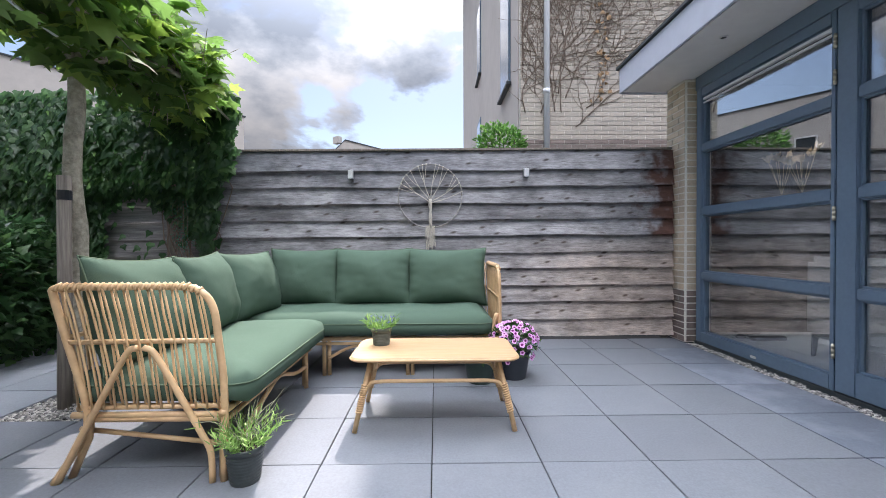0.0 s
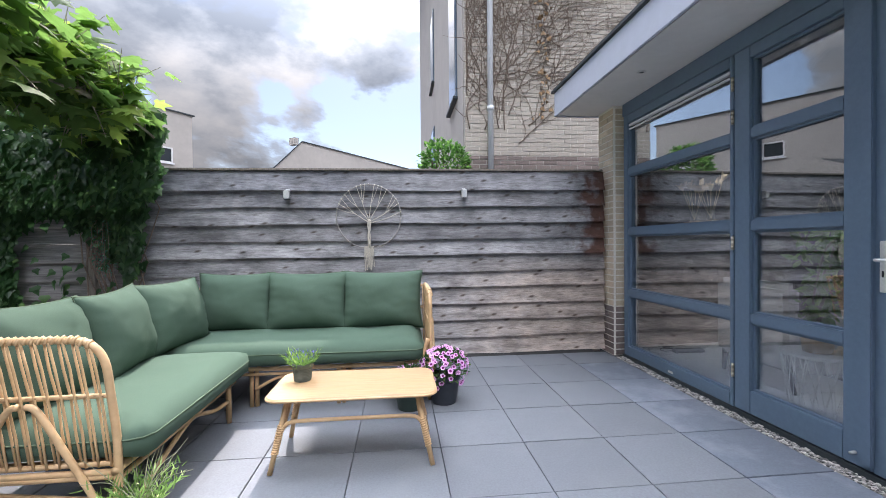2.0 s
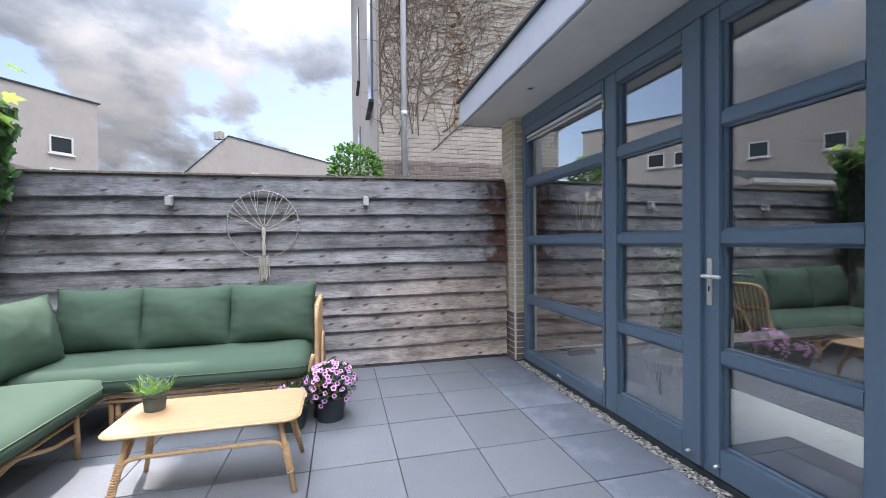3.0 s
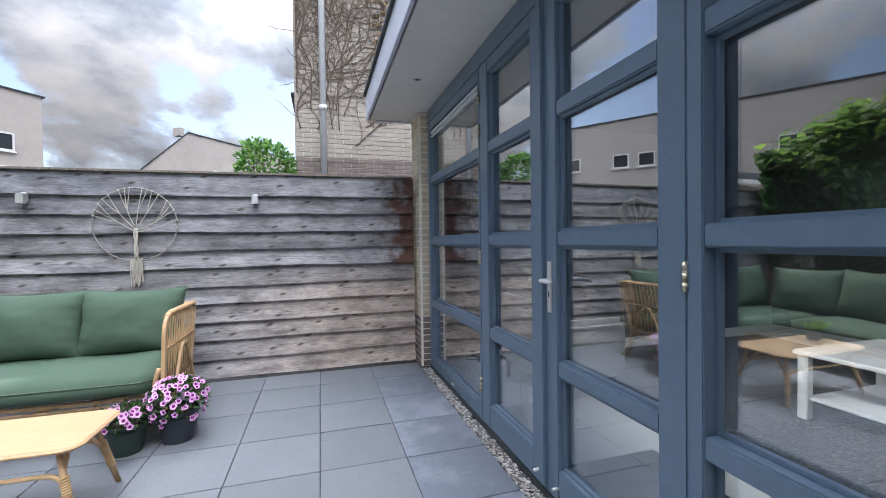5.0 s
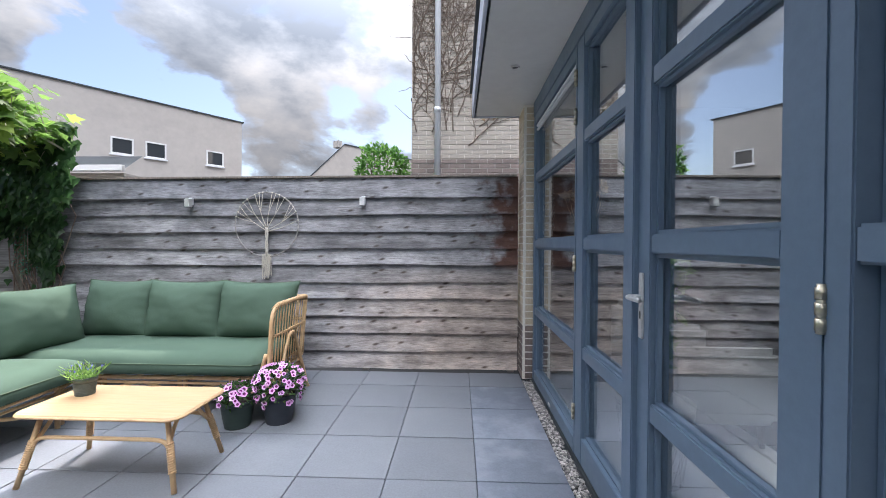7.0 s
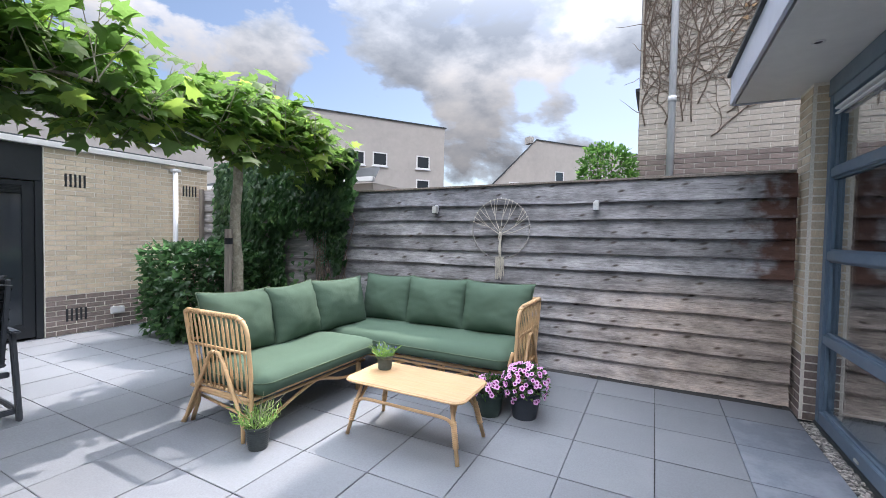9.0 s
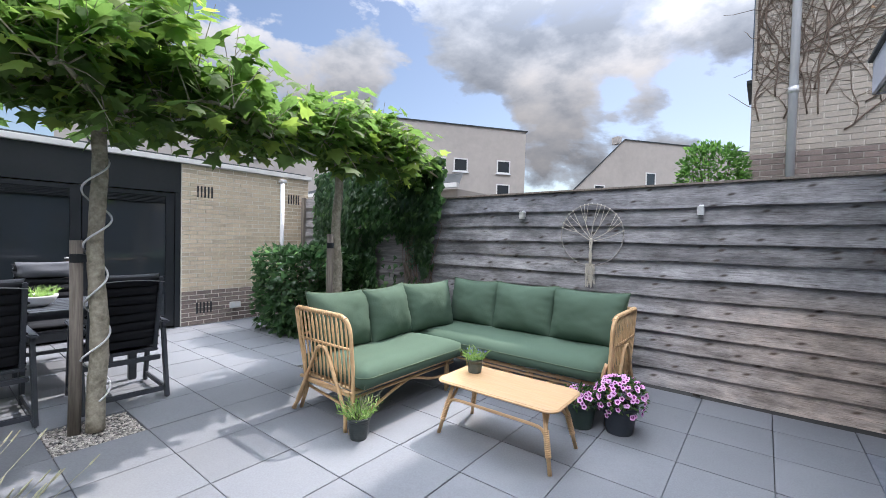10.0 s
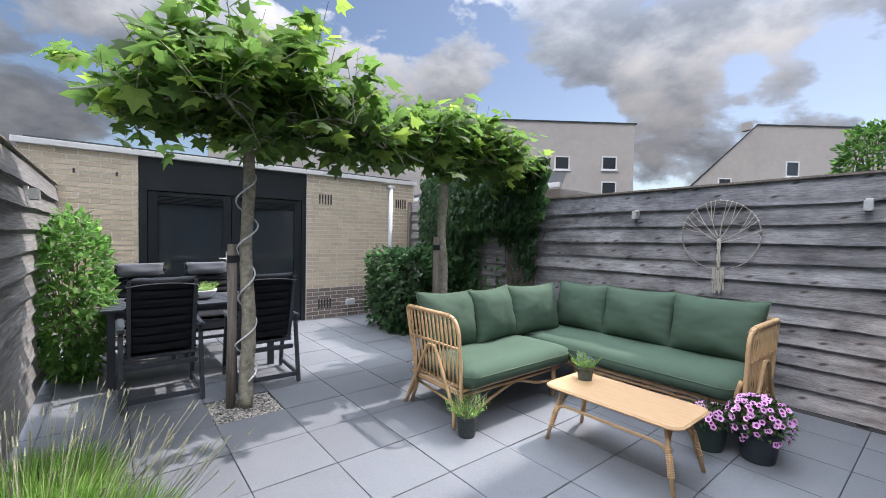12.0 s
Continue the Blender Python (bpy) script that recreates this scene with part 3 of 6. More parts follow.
# ---- large buildings ----
def house_window(parent, c, u, n, w, h, frame_w=0.075):
    """A white-framed window on a wall: centre, direction along the wall, outward normal."""
    c, u, n = Vector(c), Vector(u).normalized(), Vector(n).normalized()
    m = Matrix((u.to_4d(), n.to_4d(), Vector((0, 0, 1, 0)), (0, 0, 0, 1))).transposed()
    m.translation = c
    for r in range(3):
        m[3][r] = 0
    bm = bmesh.new()
    for q in ((-w / 2, w / 2, h / 2 - frame_w, h / 2), (-w / 2, w / 2, -h / 2, -h / 2 + frame_w), (-w / 2, -w / 2 + frame_w, -h / 2 + frame_w, h / 2 - frame_w), (w / 2 - frame_w, w / 2, -h / 2 + frame_w, h / 2 - frame_w)):
        box(bm, q[0], q[1], -0.02, 0.05, q[2], q[3], 0, m)
    win = part("window", bm, WHITE_PAINT, parent, "small white-framed window")
    part("pane", boxed(-w / 2 + frame_w, w / 2 - frame_w, -0.02, 0.012, -h / 2 + frame_w, h / 2 - frame_w, 0, m), PANE_DARK, win)
    part("sill", boxed(-w / 2 - 0.06, w / 2 + 0.06, -0.02, 0.09, -h / 2 - 0.07, -h / 2, 0, m), PIPE_GREY, win)


PANE_DARK = material("far_window_glass", (0.03, 0.037, 0.044), 0.04, spec=1.0)
BRICK_GREY = material("grey_buff_brick", (0.455, 0.40, 0.34), 0.85, grain=(60, 0.14), wear=(9, 0.35, (0.36, 0.325, 0.29)), bump=0.0015, spread=0.09)


def wall_prism(outline, u, n, depth, origin, back=None):
    """A wall body from an outline of (along, up) pairs, given depth behind its face."""
    o, u, n = Vector(origin), Vector(u).normalized(), Vector(n).normalized()
    bm = bmesh.new()
    f = [bm.verts.new(o + u * a + Vector((0, 0, z))) for a, z in outline]
    back = Vector(back) if back else -n
    b = [bm.verts.new(o + u * a + Vector((0, 0, z)) + back * depth) for a, z in outline]
    bm.faces.new(f)
    bm.faces.new(b[::-1])
    k = len(f)
    for i in range(k):
        bm.faces.new((f[i], b[i], b[(i + 1) % k], f[(i + 1) % k]))
    return bm


U = Vector((0.6, 0.8, 0))          # the far terraces run aslant
NRM = Vector((0.8, -0.6, 0))
far1 = thing("terraced_house", pose(0, 0, 0), "grey rendered three-storey house with flat roof and small windows", "house", "far houses")
P1 = Vector((-13.93, 20.8, -0.32))
part("wall", wall_prism([(-26, 0), (0, 0), (0, 8.95), (-26, 9.1)], U, NRM, 9, P1), RENDER_GREY, far1)
part("roof_edge", wall_prism([(-26.1, 9.08), (0.12, 8.93), (0.12, 9.0), (-26.1, 9.15)], U, NRM, 9.1, P1 + NRM * 0.06), DARK_TRIM, far1)
for a, z, w in ((-1.55, 6.5, 0.95), (-4.5, 6.45, 0.95), (-5.95, 6.42, 0.95), (-1.55, 4.95, 0.95), (-9.5, 6.4, 0.9), (-12.5, 6.4, 0.9), (-16.5, 6.4, 0.9)):
    house_window(far1, P1 + U * a + Vector((0, 0, z)), U, NRM, w, 0.85)
far2 = thing("terraced_house", pose(0, 0, 0), "grey rendered house with a sloping gable edge and chimney", "house", "far houses")
P2 = Vector((-9.07, 26.14, -0.35))
part("wall", wall_prism([(-5.6, 0), (26, 0), (26, 8.9), (0, 8.9), (-5.6, 3.6)], U, NRM, 9, P2, (-0.34, 0.94, 0)), RENDER_GREY, far2)
part("roof_edge", wall_prism([(0, 8.9), (26, 8.9), (26, 8.97), (0.0, 8.97), (-5.72, 3.60), (-5.65, 3.5)], U, NRM, 9.1, P2 + NRM * 0.06, (-0.34, 0.94, 0)), DARK_TRIM, far2)
part("chimney", wall_prism([(-0.1, 8.8), (0.25, 8.8), (0.25, 9.3), (-0.1, 9.3)], U, NRM, 0.6, P2 - NRM * 0.6), RENDER_GREY, far2)
for a, z in ((2.3, 6.3), (-1.9, 5.2), (6.6, 6.3), (11, 6.3)):
    house_window(far2, P2 + U * a + Vector((0, 0, z)), U, NRM, 0.85, 0.95)
far3 = thing("outbuilding", pose(0, 0, 0), "low outbuilding with dark tiled roof and white gutter", "building")
part("wall", boxed(-12.5, -6.2, 2.6, 6.5, 0, 2.45), RENDER_GREY, far3)
bm = bmesh.new()
vs = [bm.verts.new(p) for p in ((-12.7, 2.4, 2.5), (-6.0, 2.4, 2.5), (-7.6, 4.8, 3.2), (-12.7, 4.8, 3.2))]
bm.faces.new(vs)
bmesh.ops.solidify(bm, geom=bm.faces[:], thickness=0.08)
part("roof", bm, DARK_TRIM, far3)
part("gutter", boxed(-12.7, -6.0, 2.31, 2.40, 2.44, 2.54, 0.01), WHITE_PAINT, far3)

# neighbouring brick house behind the fence
NX, NY = -1.245, 1.62
neighbour = thing("brick_house", pose(0, 0, 0), "tall buff brick house with brown plinth and bare climbing vine", "house")
part("wall", boxed(NX + 0.012, 7, NY - 0.003, 13.5, 2.46, 12.3), MORTAR_GREY, neighbour, "buff brick upper wall")
part("plinth", boxed(NX + 0.012, 7, NY - 0.003, 13.5, 0, 2.46), MORTAR_DARK, neighbour, "brown brick plinth")
part("side_wall", boxed(NX - 0.004, NX + 0.011, NY + 0.10, 13.5, 2.46, 12.3), RENDER_GREY, neighbour, "smooth grey-beige side wall")
part("side_plinth", boxed(NX - 0.004, NX + 0.011, NY + 0.10, 13.5, 0, 2.458), BRICK_DARK, neighbour)
for y, z, h in ((2.75, 4.6, 2.1), (7.0, 6.4, 1.9), (7.0, 3.6, 1.4)):
    w = part("window", boxed(NX - 0.03, NX - 0.006, y - 0.45, y + 0.45, z - h / 2, z + h / 2, 0.004), FRAME, neighbour, "tall dark-framed window")
    part("pane", boxed(NX - 0.036, NX - 0.031, y - 0.38, y + 0.38, z - h / 2 + 0.07, z + h / 2 - 0.07), PANE_DARK, w)
    part("sill", boxed(NX - 0.08, NX - 0.005, y - 0.5, y + 0.5, z - h / 2 - 0.05, z - h / 2 - 0.002, 0.004), DARK_TRIM, w)
# Out of view; the wide eaves are added so their shade falls on the patio.
part("roof", boxed(NX - 1.2, 7.2, NY - 0.3, 13.8, 12.302, 12.6), DARK_TRIM, neighbour, "unseen flat roof, eaves widened to shade the patio")
pipe = tagged(solid("drainpipe", rod([(-0.875, NY - 0.055, 0), (-0.875, NY - 0.055, 12.29)], 0.042, 14), PIPE_GREY, True), "pale grey plastic drainpipe on the brick wall", "drainpipe")
for z in (3.1, 4.9, 6.7):
    part("collar", rod([(-0.875, NY - 0.055, z), (-0.875, NY - 0.055, z + 0.07)], 0.049, 14), PIPE_GREY, pipe, "", True)

# bare vine on the wall
rg = random.Random(11)
vine = thing("climbing_vine", pose(0, 0, 0), "leafless brown climbing vine spread over the brick wall", "vine")


def vine_branch(bm, x, z, a, length, r, depth):
    pts = []
    n = max(4, int(length / 0.09))
    for i in range(n + 1):
        pts.append((x, NY - 0.006 - r - rg.uniform(0, 0.012), z))
        a += rg.uniform(-0.32, 0.32)
        a += (math.pi / 2 - a) * 0.05
        x += math.cos(a) * length / n
        z += math.sin(a) * length / n
        if x < NX + 0.03:
            x, a = NX + 0.03, math.pi / 2
        if depth and rg.random() < (0.42 if depth > 1 else 0.3):
            vine_branch(bm, x, z, a + rg.choice((-1, 1)) * rg.uniform(0.5, 1.2), length * rg.uniform(0.3, 0.6), r * 0.6, depth - 1)
    tube(bm, pts, r, 5, r * 0.35)


for x, a, ln in ((-1.17, 1.5, 5.5), (-1.03, 1.6, 5.0), (-0.95, 1.5, 5.0), (-0.75, 1.5, 4.5), (-0.70, 1.35, 4.5), (-0.60, 0.95, 4.2), (-0.45, 0.7, 3.6), (-0.66, 1.7, 4.2), (-0.3, 0.45, 2.4)):
    bm = bmesh.new()
    vine_branch(bm, x, 2.62 + rg.uniform(0, 0.5), a, ln, 0.0075, 2)
    part("stem", bm, IVY_BARK, vine, "", True)
for k in range(9):
    z = 3.0 + 0.42 * k + rg.uniform(-0.15, 0.15)
    a, ln = rg.uniform(2.4, 3.5), rg.uniform(0.12, 0.30)
    pts = [Vector((NX + 0.05, NY - 0.02, z)), Vector((NX - 0.02, NY - 0.03, z + 0.02))]
    for i in range(3):
        a += rg.uniform(-0.5, 0.5)
        pts.append(pts[-1] + Vector((math.cos(a), rg.uniform(-0.3, 0.3), math.sin(a))) * ln / 3)
    part("twig", rod(pts, 0.005, 5, 0.002), IVY_BARK, vine, "bare twig reaching past the wall corner", True)
WITHERED = [(rg.gauss(-0.18 + 0.03 * k % 0.2, 0.06), 2.95 + 0.033 * k + rg.uniform(-0.05, 0.05)) for k in range(60)]

# ---- shed ----
SX = -7.83
shed = thing("brick_shed", pose(0, 0, 0), "buff brick shed with brown plinth and black double doors", "shed")
part("core", boxed(-11.5, SX - 0.005, -5.35, -4.23, 0.0, 2.41), MORTAR, shed)
part("core", boxed(-11.5, SX - 0.005, -1.995, 0.135, 0.0, 2.41), MORTAR, shed)
part("core", boxed(-11.5, SX - 0.9, -4.23, -1.995, 0.0, 2.41), MORTAR, shed)
part("roof_edge", boxed(-11.6, SX + 0.05, -5.40, 0.18, 2.412, 2.485, 0.006), WHITE_PAINT, shed, "pale roof edge strip")
part("roof", boxed(-11.6, SX - 0.05, -5.3, 0.10, 2.486, 2.52), DARK_TRIM, shed)


def shed_doors():
    y0, y1 = -4.225, -2.0
    f = part("door_frame", boxed(SX - 0.06, SX - 0.01, y0, y1, 1.975, 2.408, 0.004), BLACK_PAINT, shed, "flat black panel over the doors")
    for a, c in ((y0, y0 + 0.09), (y1 - 0.07, y1)):
        part("jamb", boxed(SX - 0.07, SX - 0.012, a, c, 0.0, 1.975, 0.004), BLACK_PAINT, f)
    for k, (a, c) in enumerate(((y0 + 0.095, -3.115), (-3.105, y1 - 0.075))):
        d = part("door", bmesh_frame(a, c, 0.03, 1.965), BLACK_PAINT, shed, "closed black glazed door")
        ob = part("pane", boxed(SX - 0.06, SX - 0.054, a + 0.11, c - 0.11, 0.20, 1.80), PANE_DARK, d)
        for i in range(5):
            part("louvre", boxed(SX - 0.056, SX - 0.028, a + 0.105, c - 0.105, 1.815 + i * 0.018, 1.825 + i * 0.018), BLACK_PAINT, d)
        if k == 0:
            hp = part("handle_plate", boxed(SX - 0.03, SX - 0.02, c - 0.075, c - 0.045, 0.93, 1.15, 0.003), STEEL, d)
            part("lever", rod([(SX - 0.02, c - 0.06, 1.05), (SX + 0.03, c - 0.06, 1.05), (SX + 0.035, c - 0.17, 1.05)], 0.009, 8), STEEL, hp, "", True)


def bmesh_frame(a, c, zb, zt):
    bm = bmesh.new()
    box(bm, SX - 0.075, SX - 0.026, a, a + 0.11, zb, zt, 0.004)
    box(bm, SX - 0.075, SX - 0.026, c - 0.11, c, zb, zt, 0.004)
    box(bm, SX - 0.075, SX - 0.026, a + 0.11, c - 0.11, zb, zb + 0.17, 0.004)
    box(bm, SX - 0.075, SX - 0.026, a + 0.11, c - 0.11, 1.905, zt, 0.004)
    box(bm, SX - 0.075, SX - 0.060, a + 0.11, c - 0.11, 1.80, 1.905)
    return bm


shed_doors()
sp = tagged(solid("drainpipe", rod([(SX + 0.045, -0.418, 0), (SX + 0.045, -0.418, 2.34)], 0.038, 12), PIPE_GREY, True), "pale grey drainpipe on the shed wall", "drainpipe")
part("hopper", boxed(SX + 0.002, SX + 0.10, -0.478, -0.358, 2.31, 2.36, 0.01), PIPE_GREY, sp)
socket = thing("outdoor_socket", pose(SX + 0.002, -1.21, 0.25), "white double outdoor socket on the shed plinth", "socket")
part("housing", boxed(0, 0.045, -0.085, 0.085, -0.05, 0.05, 0.008), WHITE_PAINT, socket)
for y in (-0.04, 0.04):
    part("flap", boxed(0.045, 0.052, y - 0.03, y + 0.03, -0.032, 0.032, 0.004), PIPE_GREY, socket)
for y in (-4.86, -4.45):
    part("weep_slot", boxed(SX - 0.004, SX + 0.002, y - 0.012, y + 0.012, 2.12, 2.175), BLACK_PAINT, shed)
for y, z in ((-1.675, 2.02), (-0.17, 2.035), (-1.675, 0.255)):
    v = thing("air_vent", pose(SX, y, z), "row of upright brick air slots in the shed wall", "vent", "air vents")
    for i in range(5):
        part("slot", boxed(-0.008, 0.003, -0.11 + i * 0.05, -0.085 + i * 0.05, -0.085, 0.085, 0.002), BLACK_PAINT, v)

# ---- corner sofa ----
def pillow(w, h, t, seed, n=34):
    """A stuffed cushion: w wide along x, h high along z, t thick along y, softly creased."""
    rg = random.Random(seed)
    bm = bmesh.new()
    ph = [rg.uniform(0, 6) for _ in range(4)]
    grids = []
    for side in (-1, 1):
        rows = []
        for j in range(n + 1):
            row = []
            for i in range(n + 1):
                u, v = 2 * i / n - 1, 2 * j / n - 1
                puff = (1 - abs(u) ** 2.6) ** 0.62 * (1 - abs(v) ** 2.6) ** 0.62
                x, z = u * w / 2 * (1.03 - 0.085 * (1 - v * v) * u * u), v * h / 2 * (1.03 - 0.10 * (1 - u * u) * v * v)
                crease = 0.012 * math.sin(8 * v + ph[0] + 2.5 * u) * (abs(u) ** 3) + 0.010 * math.sin(10 * u + ph[1] - 2 * v) * abs(v) ** 3 + 0.018 * noise.noise((u * 1.5 + ph[2], v * 1.5 + ph[3], side)) + 0.004 * noise.noise((u * 4.5 + ph[3], v * 4.5 + ph[1], side)) + 0.016 * math.sin(21 * v + ph[0] + 3 * u) * abs(u) ** 7 + 0.006 * math.sin(24 * u + ph[1]) * abs(v) ** 9
                y = side * (t / 2 * puff + crease * puff)
                row.append((x, y, z))
            rows.append(row)
        grids.append(rows)
    verts = {}

    def vert(s, i, j):
        edge = i in (0, n) or j in (0, n)
        key = (0 if edge else s, i, j)
        if key not in verts:
            p = grids[s][j][i]
            verts[key] = bm.verts.new((p[0], 0 if edge else p[1], p[2]))
        return verts[key]

    for s in (0, 1):
        for j in range(n):
            for i in range(n):
                bm.faces.new((vert(s, i, j), vert(s, i + 1, j), vert(s, i + 1, j + 1), vert(s, i, j + 1)))
    return bm


def cushion(name, w, h, t, m, seed, label, group):
    ob = thing(name, m, label, "cushion", group)
    part("cover", pillow(w, h, t, seed), CUSHION, ob, "", True)
    pts = []
    n = 34
    for k in range(4 * n + 1):
        s, q = divmod(k % (4 * n), n)
        f = 2 * q / n - 1
        u, v = ((f, -1), (1, f), (-f, 1), (-1, -f))[s]
        pts.append((u * w / 2 * (1.03 - 0.085 * (1 - v * v) * u * u), 0, v * h / 2 * (1.03 - 0.10 * (1 - u * u) * v * v)))
    part("piping", rod(pts, 0.0038, 6), PIPING, ob, "", True)
    return ob


def seat_cushion(x0, x1, y0, y1, z0, z1, label):
    cx, cy = (x0 + x1) / 2, (y0 + y1) / 2
    ob = thing("seat_cushion", pose(cx, cy, z0), label, "cushion", "sofa seat cushions")
    bm = bmesh.new()
    w, d, h = x1 - x0, y1 - y0, z1 - z0
    nx, ny, nz = max(8, int(w / 0.07)), max(8, int(d / 0.07)), 6

    def shape(u, v, s):
        r = 0.09
        x, y = u * w / 2, v * d / 2
        ex, ey = max(abs(x) - (w / 2 - r), 0) / r, max(abs(y) - (d / 2 - r), 0) / r
        q = math.hypot(ex, ey)
        if q > 1:
            x = math.copysign(w / 2 - r + r * ex / q, x)
            y = math.copysign(d / 2 - r + r * ey / q, y)
        edge = min(w / 2 - abs(x), d / 2 - abs(y))
        puff = min(1.0, max(edge, 0) / 0.10) ** 0.5
        top = h * (0.62 + 0.38 * puff) + 0.014 * noise.noise((x * 3, y * 3, s + cx))
        bot = h * 0.22 * (1 - puff)
        return x, y, (top if s else bot)

    vs = {}
    for s in (0, 1):
        for j in range(ny + 1):
            for i in range(nx + 1):
                vs[s, i, j] = bm.verts.new(shape(2 * i / nx - 1, 2 * j / ny - 1, s))
        for j in range(ny):
            for i in range(nx):
                bm.faces.new((vs[s, i, j], vs[s, i + 1, j], vs[s, i + 1, j + 1], vs[s, i, j + 1]))
    ring = [(i, 0) for i in range(nx)] + [(nx, j) for j in range(ny)] + [(i, ny) for i in range(nx, 0, -1)] + [(0, j) for j in range(ny, 0, -1)]
    for a, b in zip(ring, ring[1:] + ring[:1]):
        bm.faces.new((vs[0, a[0], a[1]], vs[0, b[0], b[1]], vs[1, b[0], b[1]], vs[1, a[0], a[1]]))
    rim = [vs[1, i, j].co.copy() * 1 for i, j in ring]
    part("cover", bm, CUSHION, ob, "", True)
    for f in (0.60,):
        pts = [(p.x * 1.002, p.y * 1.003, h * f) for p in rim]
        part("piping", rod(pts + pts[:1], 0.0042, 6), PIPING, ob, "thin paler piping", True)
    return ob


def arm_panel(parent, o, u, out, k=0.955):
    """The woven end of the sofa: o is the rear foot's corner, u runs to the front, out points away from the seat."""
    o, u, out = Vector(o), Vector(u) * k, Vector(out)

    def P(a, z, s=0.0):
        return o + u * a + out * s + Vector((0, 0, z * 0.972))

    arm = part("arm_frame", rod(smooth_path([P(0.0, 0.0, 0.03), P(0.09, 0.16), P(0.13, 0.30), P(0.035, 0.62), P(-0.018, 0.80), P(-0.010, 0.835), P(0.10, 0.84), P(0.55, 0.84), P(0.655, 0.82), P(0.715, 0.75), P(0.74, 0.60), P(0.765, 0.36), P(0.77, 0.0, 0.02)], 5), 0.0155, 8), RATTAN, parent, "bent rattan pole", True)
    part("leg", rod([P(0.035, 0.0, -0.02), P(0.115, 0.17, -0.02), P(0.14, 0.30, -0.01)], 0.015, 8), RATTAN, parent, "", True)
    part("leg", rod([P(0.745, 0.0, -0.015), P(0.75, 0.36, -0.015)], 0.015, 8), RATTAN, parent, "", True)
    part("rail", rod([P(0.03, 0.60), P(0.735, 0.605)], 0.011, 8), RATTAN, parent, "", True)
    part("rail", rod([P(0.12, 0.315), P(0.755, 0.32)], 0.011, 8), RATTAN, parent, "", True)
    part("rail", rod([P(0.12, 0.265), P(0.76, 0.265)], 0.014, 8), RATTAN, parent, "", True)
    for line in (((0.385, 0.582), (0.335, 0.555), (0.22, 0.36), (0.115, 0.185), (0.015, 0.0)), ((0.415, 0.582), (0.465, 0.555), (0.58, 0.37), (0.675, 0.21), (0.715, 0.13), (0.722, 0.0))):
        part("brace", rod(smooth_path([P(a, z, 0.03) for a, z in line], 4), 0.0135, 8), RATTAN, parent, "", True)
    rg = random.Random(5)
    for k in range(24):
        f = k / 23
        at, ab = 0.012 + 0.648 * f, 0.135 + 0.61 * f
        am = at * 0.45 + ab * 0.55
        j = rg.uniform(-0.004, 0.004)
        zt = 0.845 if at < 0.6 else 0.845 - (at - 0.6) * 0.35
        s = 0.010 if k % 2 else -0.004
        part("stick", rod([P(at, zt, s), P((at + am) / 2 + j, 0.72, s * 0.5), P(am, 0.60, s), P((am + ab) / 2 + j, 0.45, s * 0.5), P(ab, 0.31, s)], 0.005, 6), RATTAN, arm, "", True)
        # binding knots over the top pole
        part("binding", rod([P(at - 0.006, zt - 0.016, 0.020), P(at - 0.002, zt + 0.006, 0.013), P(at + 0.002, zt + 0.012, 0.0), P(at + 0.006, zt - 0.010, -0.02)], 0.0065, 6), RATTAN, arm, "", True)
    part("weave_strip", rod(smooth_path([P(0.04 + 0.69 * k / 40, 0.605 + 0.005 * (k % 2), 0.012 * (1 if k % 2 else -1)) for k in range(41)], 2), 0.006, 5), RATTAN, arm, "woven rattan strip", True)


def back_panel(parent, a, b, lean):
    """Low stick back between two corners; lean points outwards."""
    a, b, lean = Vector(a), Vector(b), Vector(lean)
    n = int((b - a).length / 0.075)
    part("back_rail", rod([a + lean * 0.05 + Vector((0, 0, 0.80)), b + lean * 0.05 + Vector((0, 0, 0.80))], 0.015, 8), RATTAN, parent, "", True)
    part("back_rail", rod([a + Vector((0, 0, 0.60)), b + Vector((0, 0, 0.60))], 0.011, 8), RATTAN, parent, "", True)
    part("back_rail", rod([a - lean * 0.06 + Vector((0, 0, 0.29)), b - lean * 0.06 + Vector((0, 0, 0.29))], 0.014, 8), RATTAN, parent, "", True)
    for k in range(n + 1):
        p = a + (b - a) * k / n
        part("stick", rod([p + lean * 0.05 + Vector((0, 0, 0.81)), p + Vector((0, 0, 0.60)), p - lean * 0.06 + Vector((0, 0, 0.29))], 0.0062, 5), RATTAN, parent, "", True)


sofa_a = thing("corner_sofa", pose(0, 0, 0), "rattan chaise half of a corner sofa, woven stick end", "sofa", "corner sofa halves")
arm_panel(sofa_a, (-4.035, -2.50, 0), (1, 0, 0), (0, -1, 0), 0.905)
back_panel(sofa_a, (-4.015, -2.47, 0), (-4.015, -1.28, 0), (-0.6, 0, 0))
F = -3.345
for y in (-2.50, -1.34):
    part("rail", rod([(-3.98, y, 0.275), (F, y, 0.275)], 0.014, 8), RATTAN, sofa_a, "", True)
part("front_rail", rod([(F, -2.52, 0.285), (F, -1.30, 0.285)], 0.016, 8), RATTAN, sofa_a, "", True)
part("front_rail", rod([(F, -2.50, 0.245), (F, -1.30, 0.245)], 0.011, 8), RATTAN, sofa_a, "", True)
part("leg", rod([(F, -1.40, 0.0), (F, -1.40, 0.28)], 0.016, 8), RATTAN, sofa_a, "", True)
part("leg", rod([(F - 0.03, -1.34, 0.0), (F - 0.03, -1.34, 0.28)], 0.016, 8), RATTAN, sofa_a, "", True)
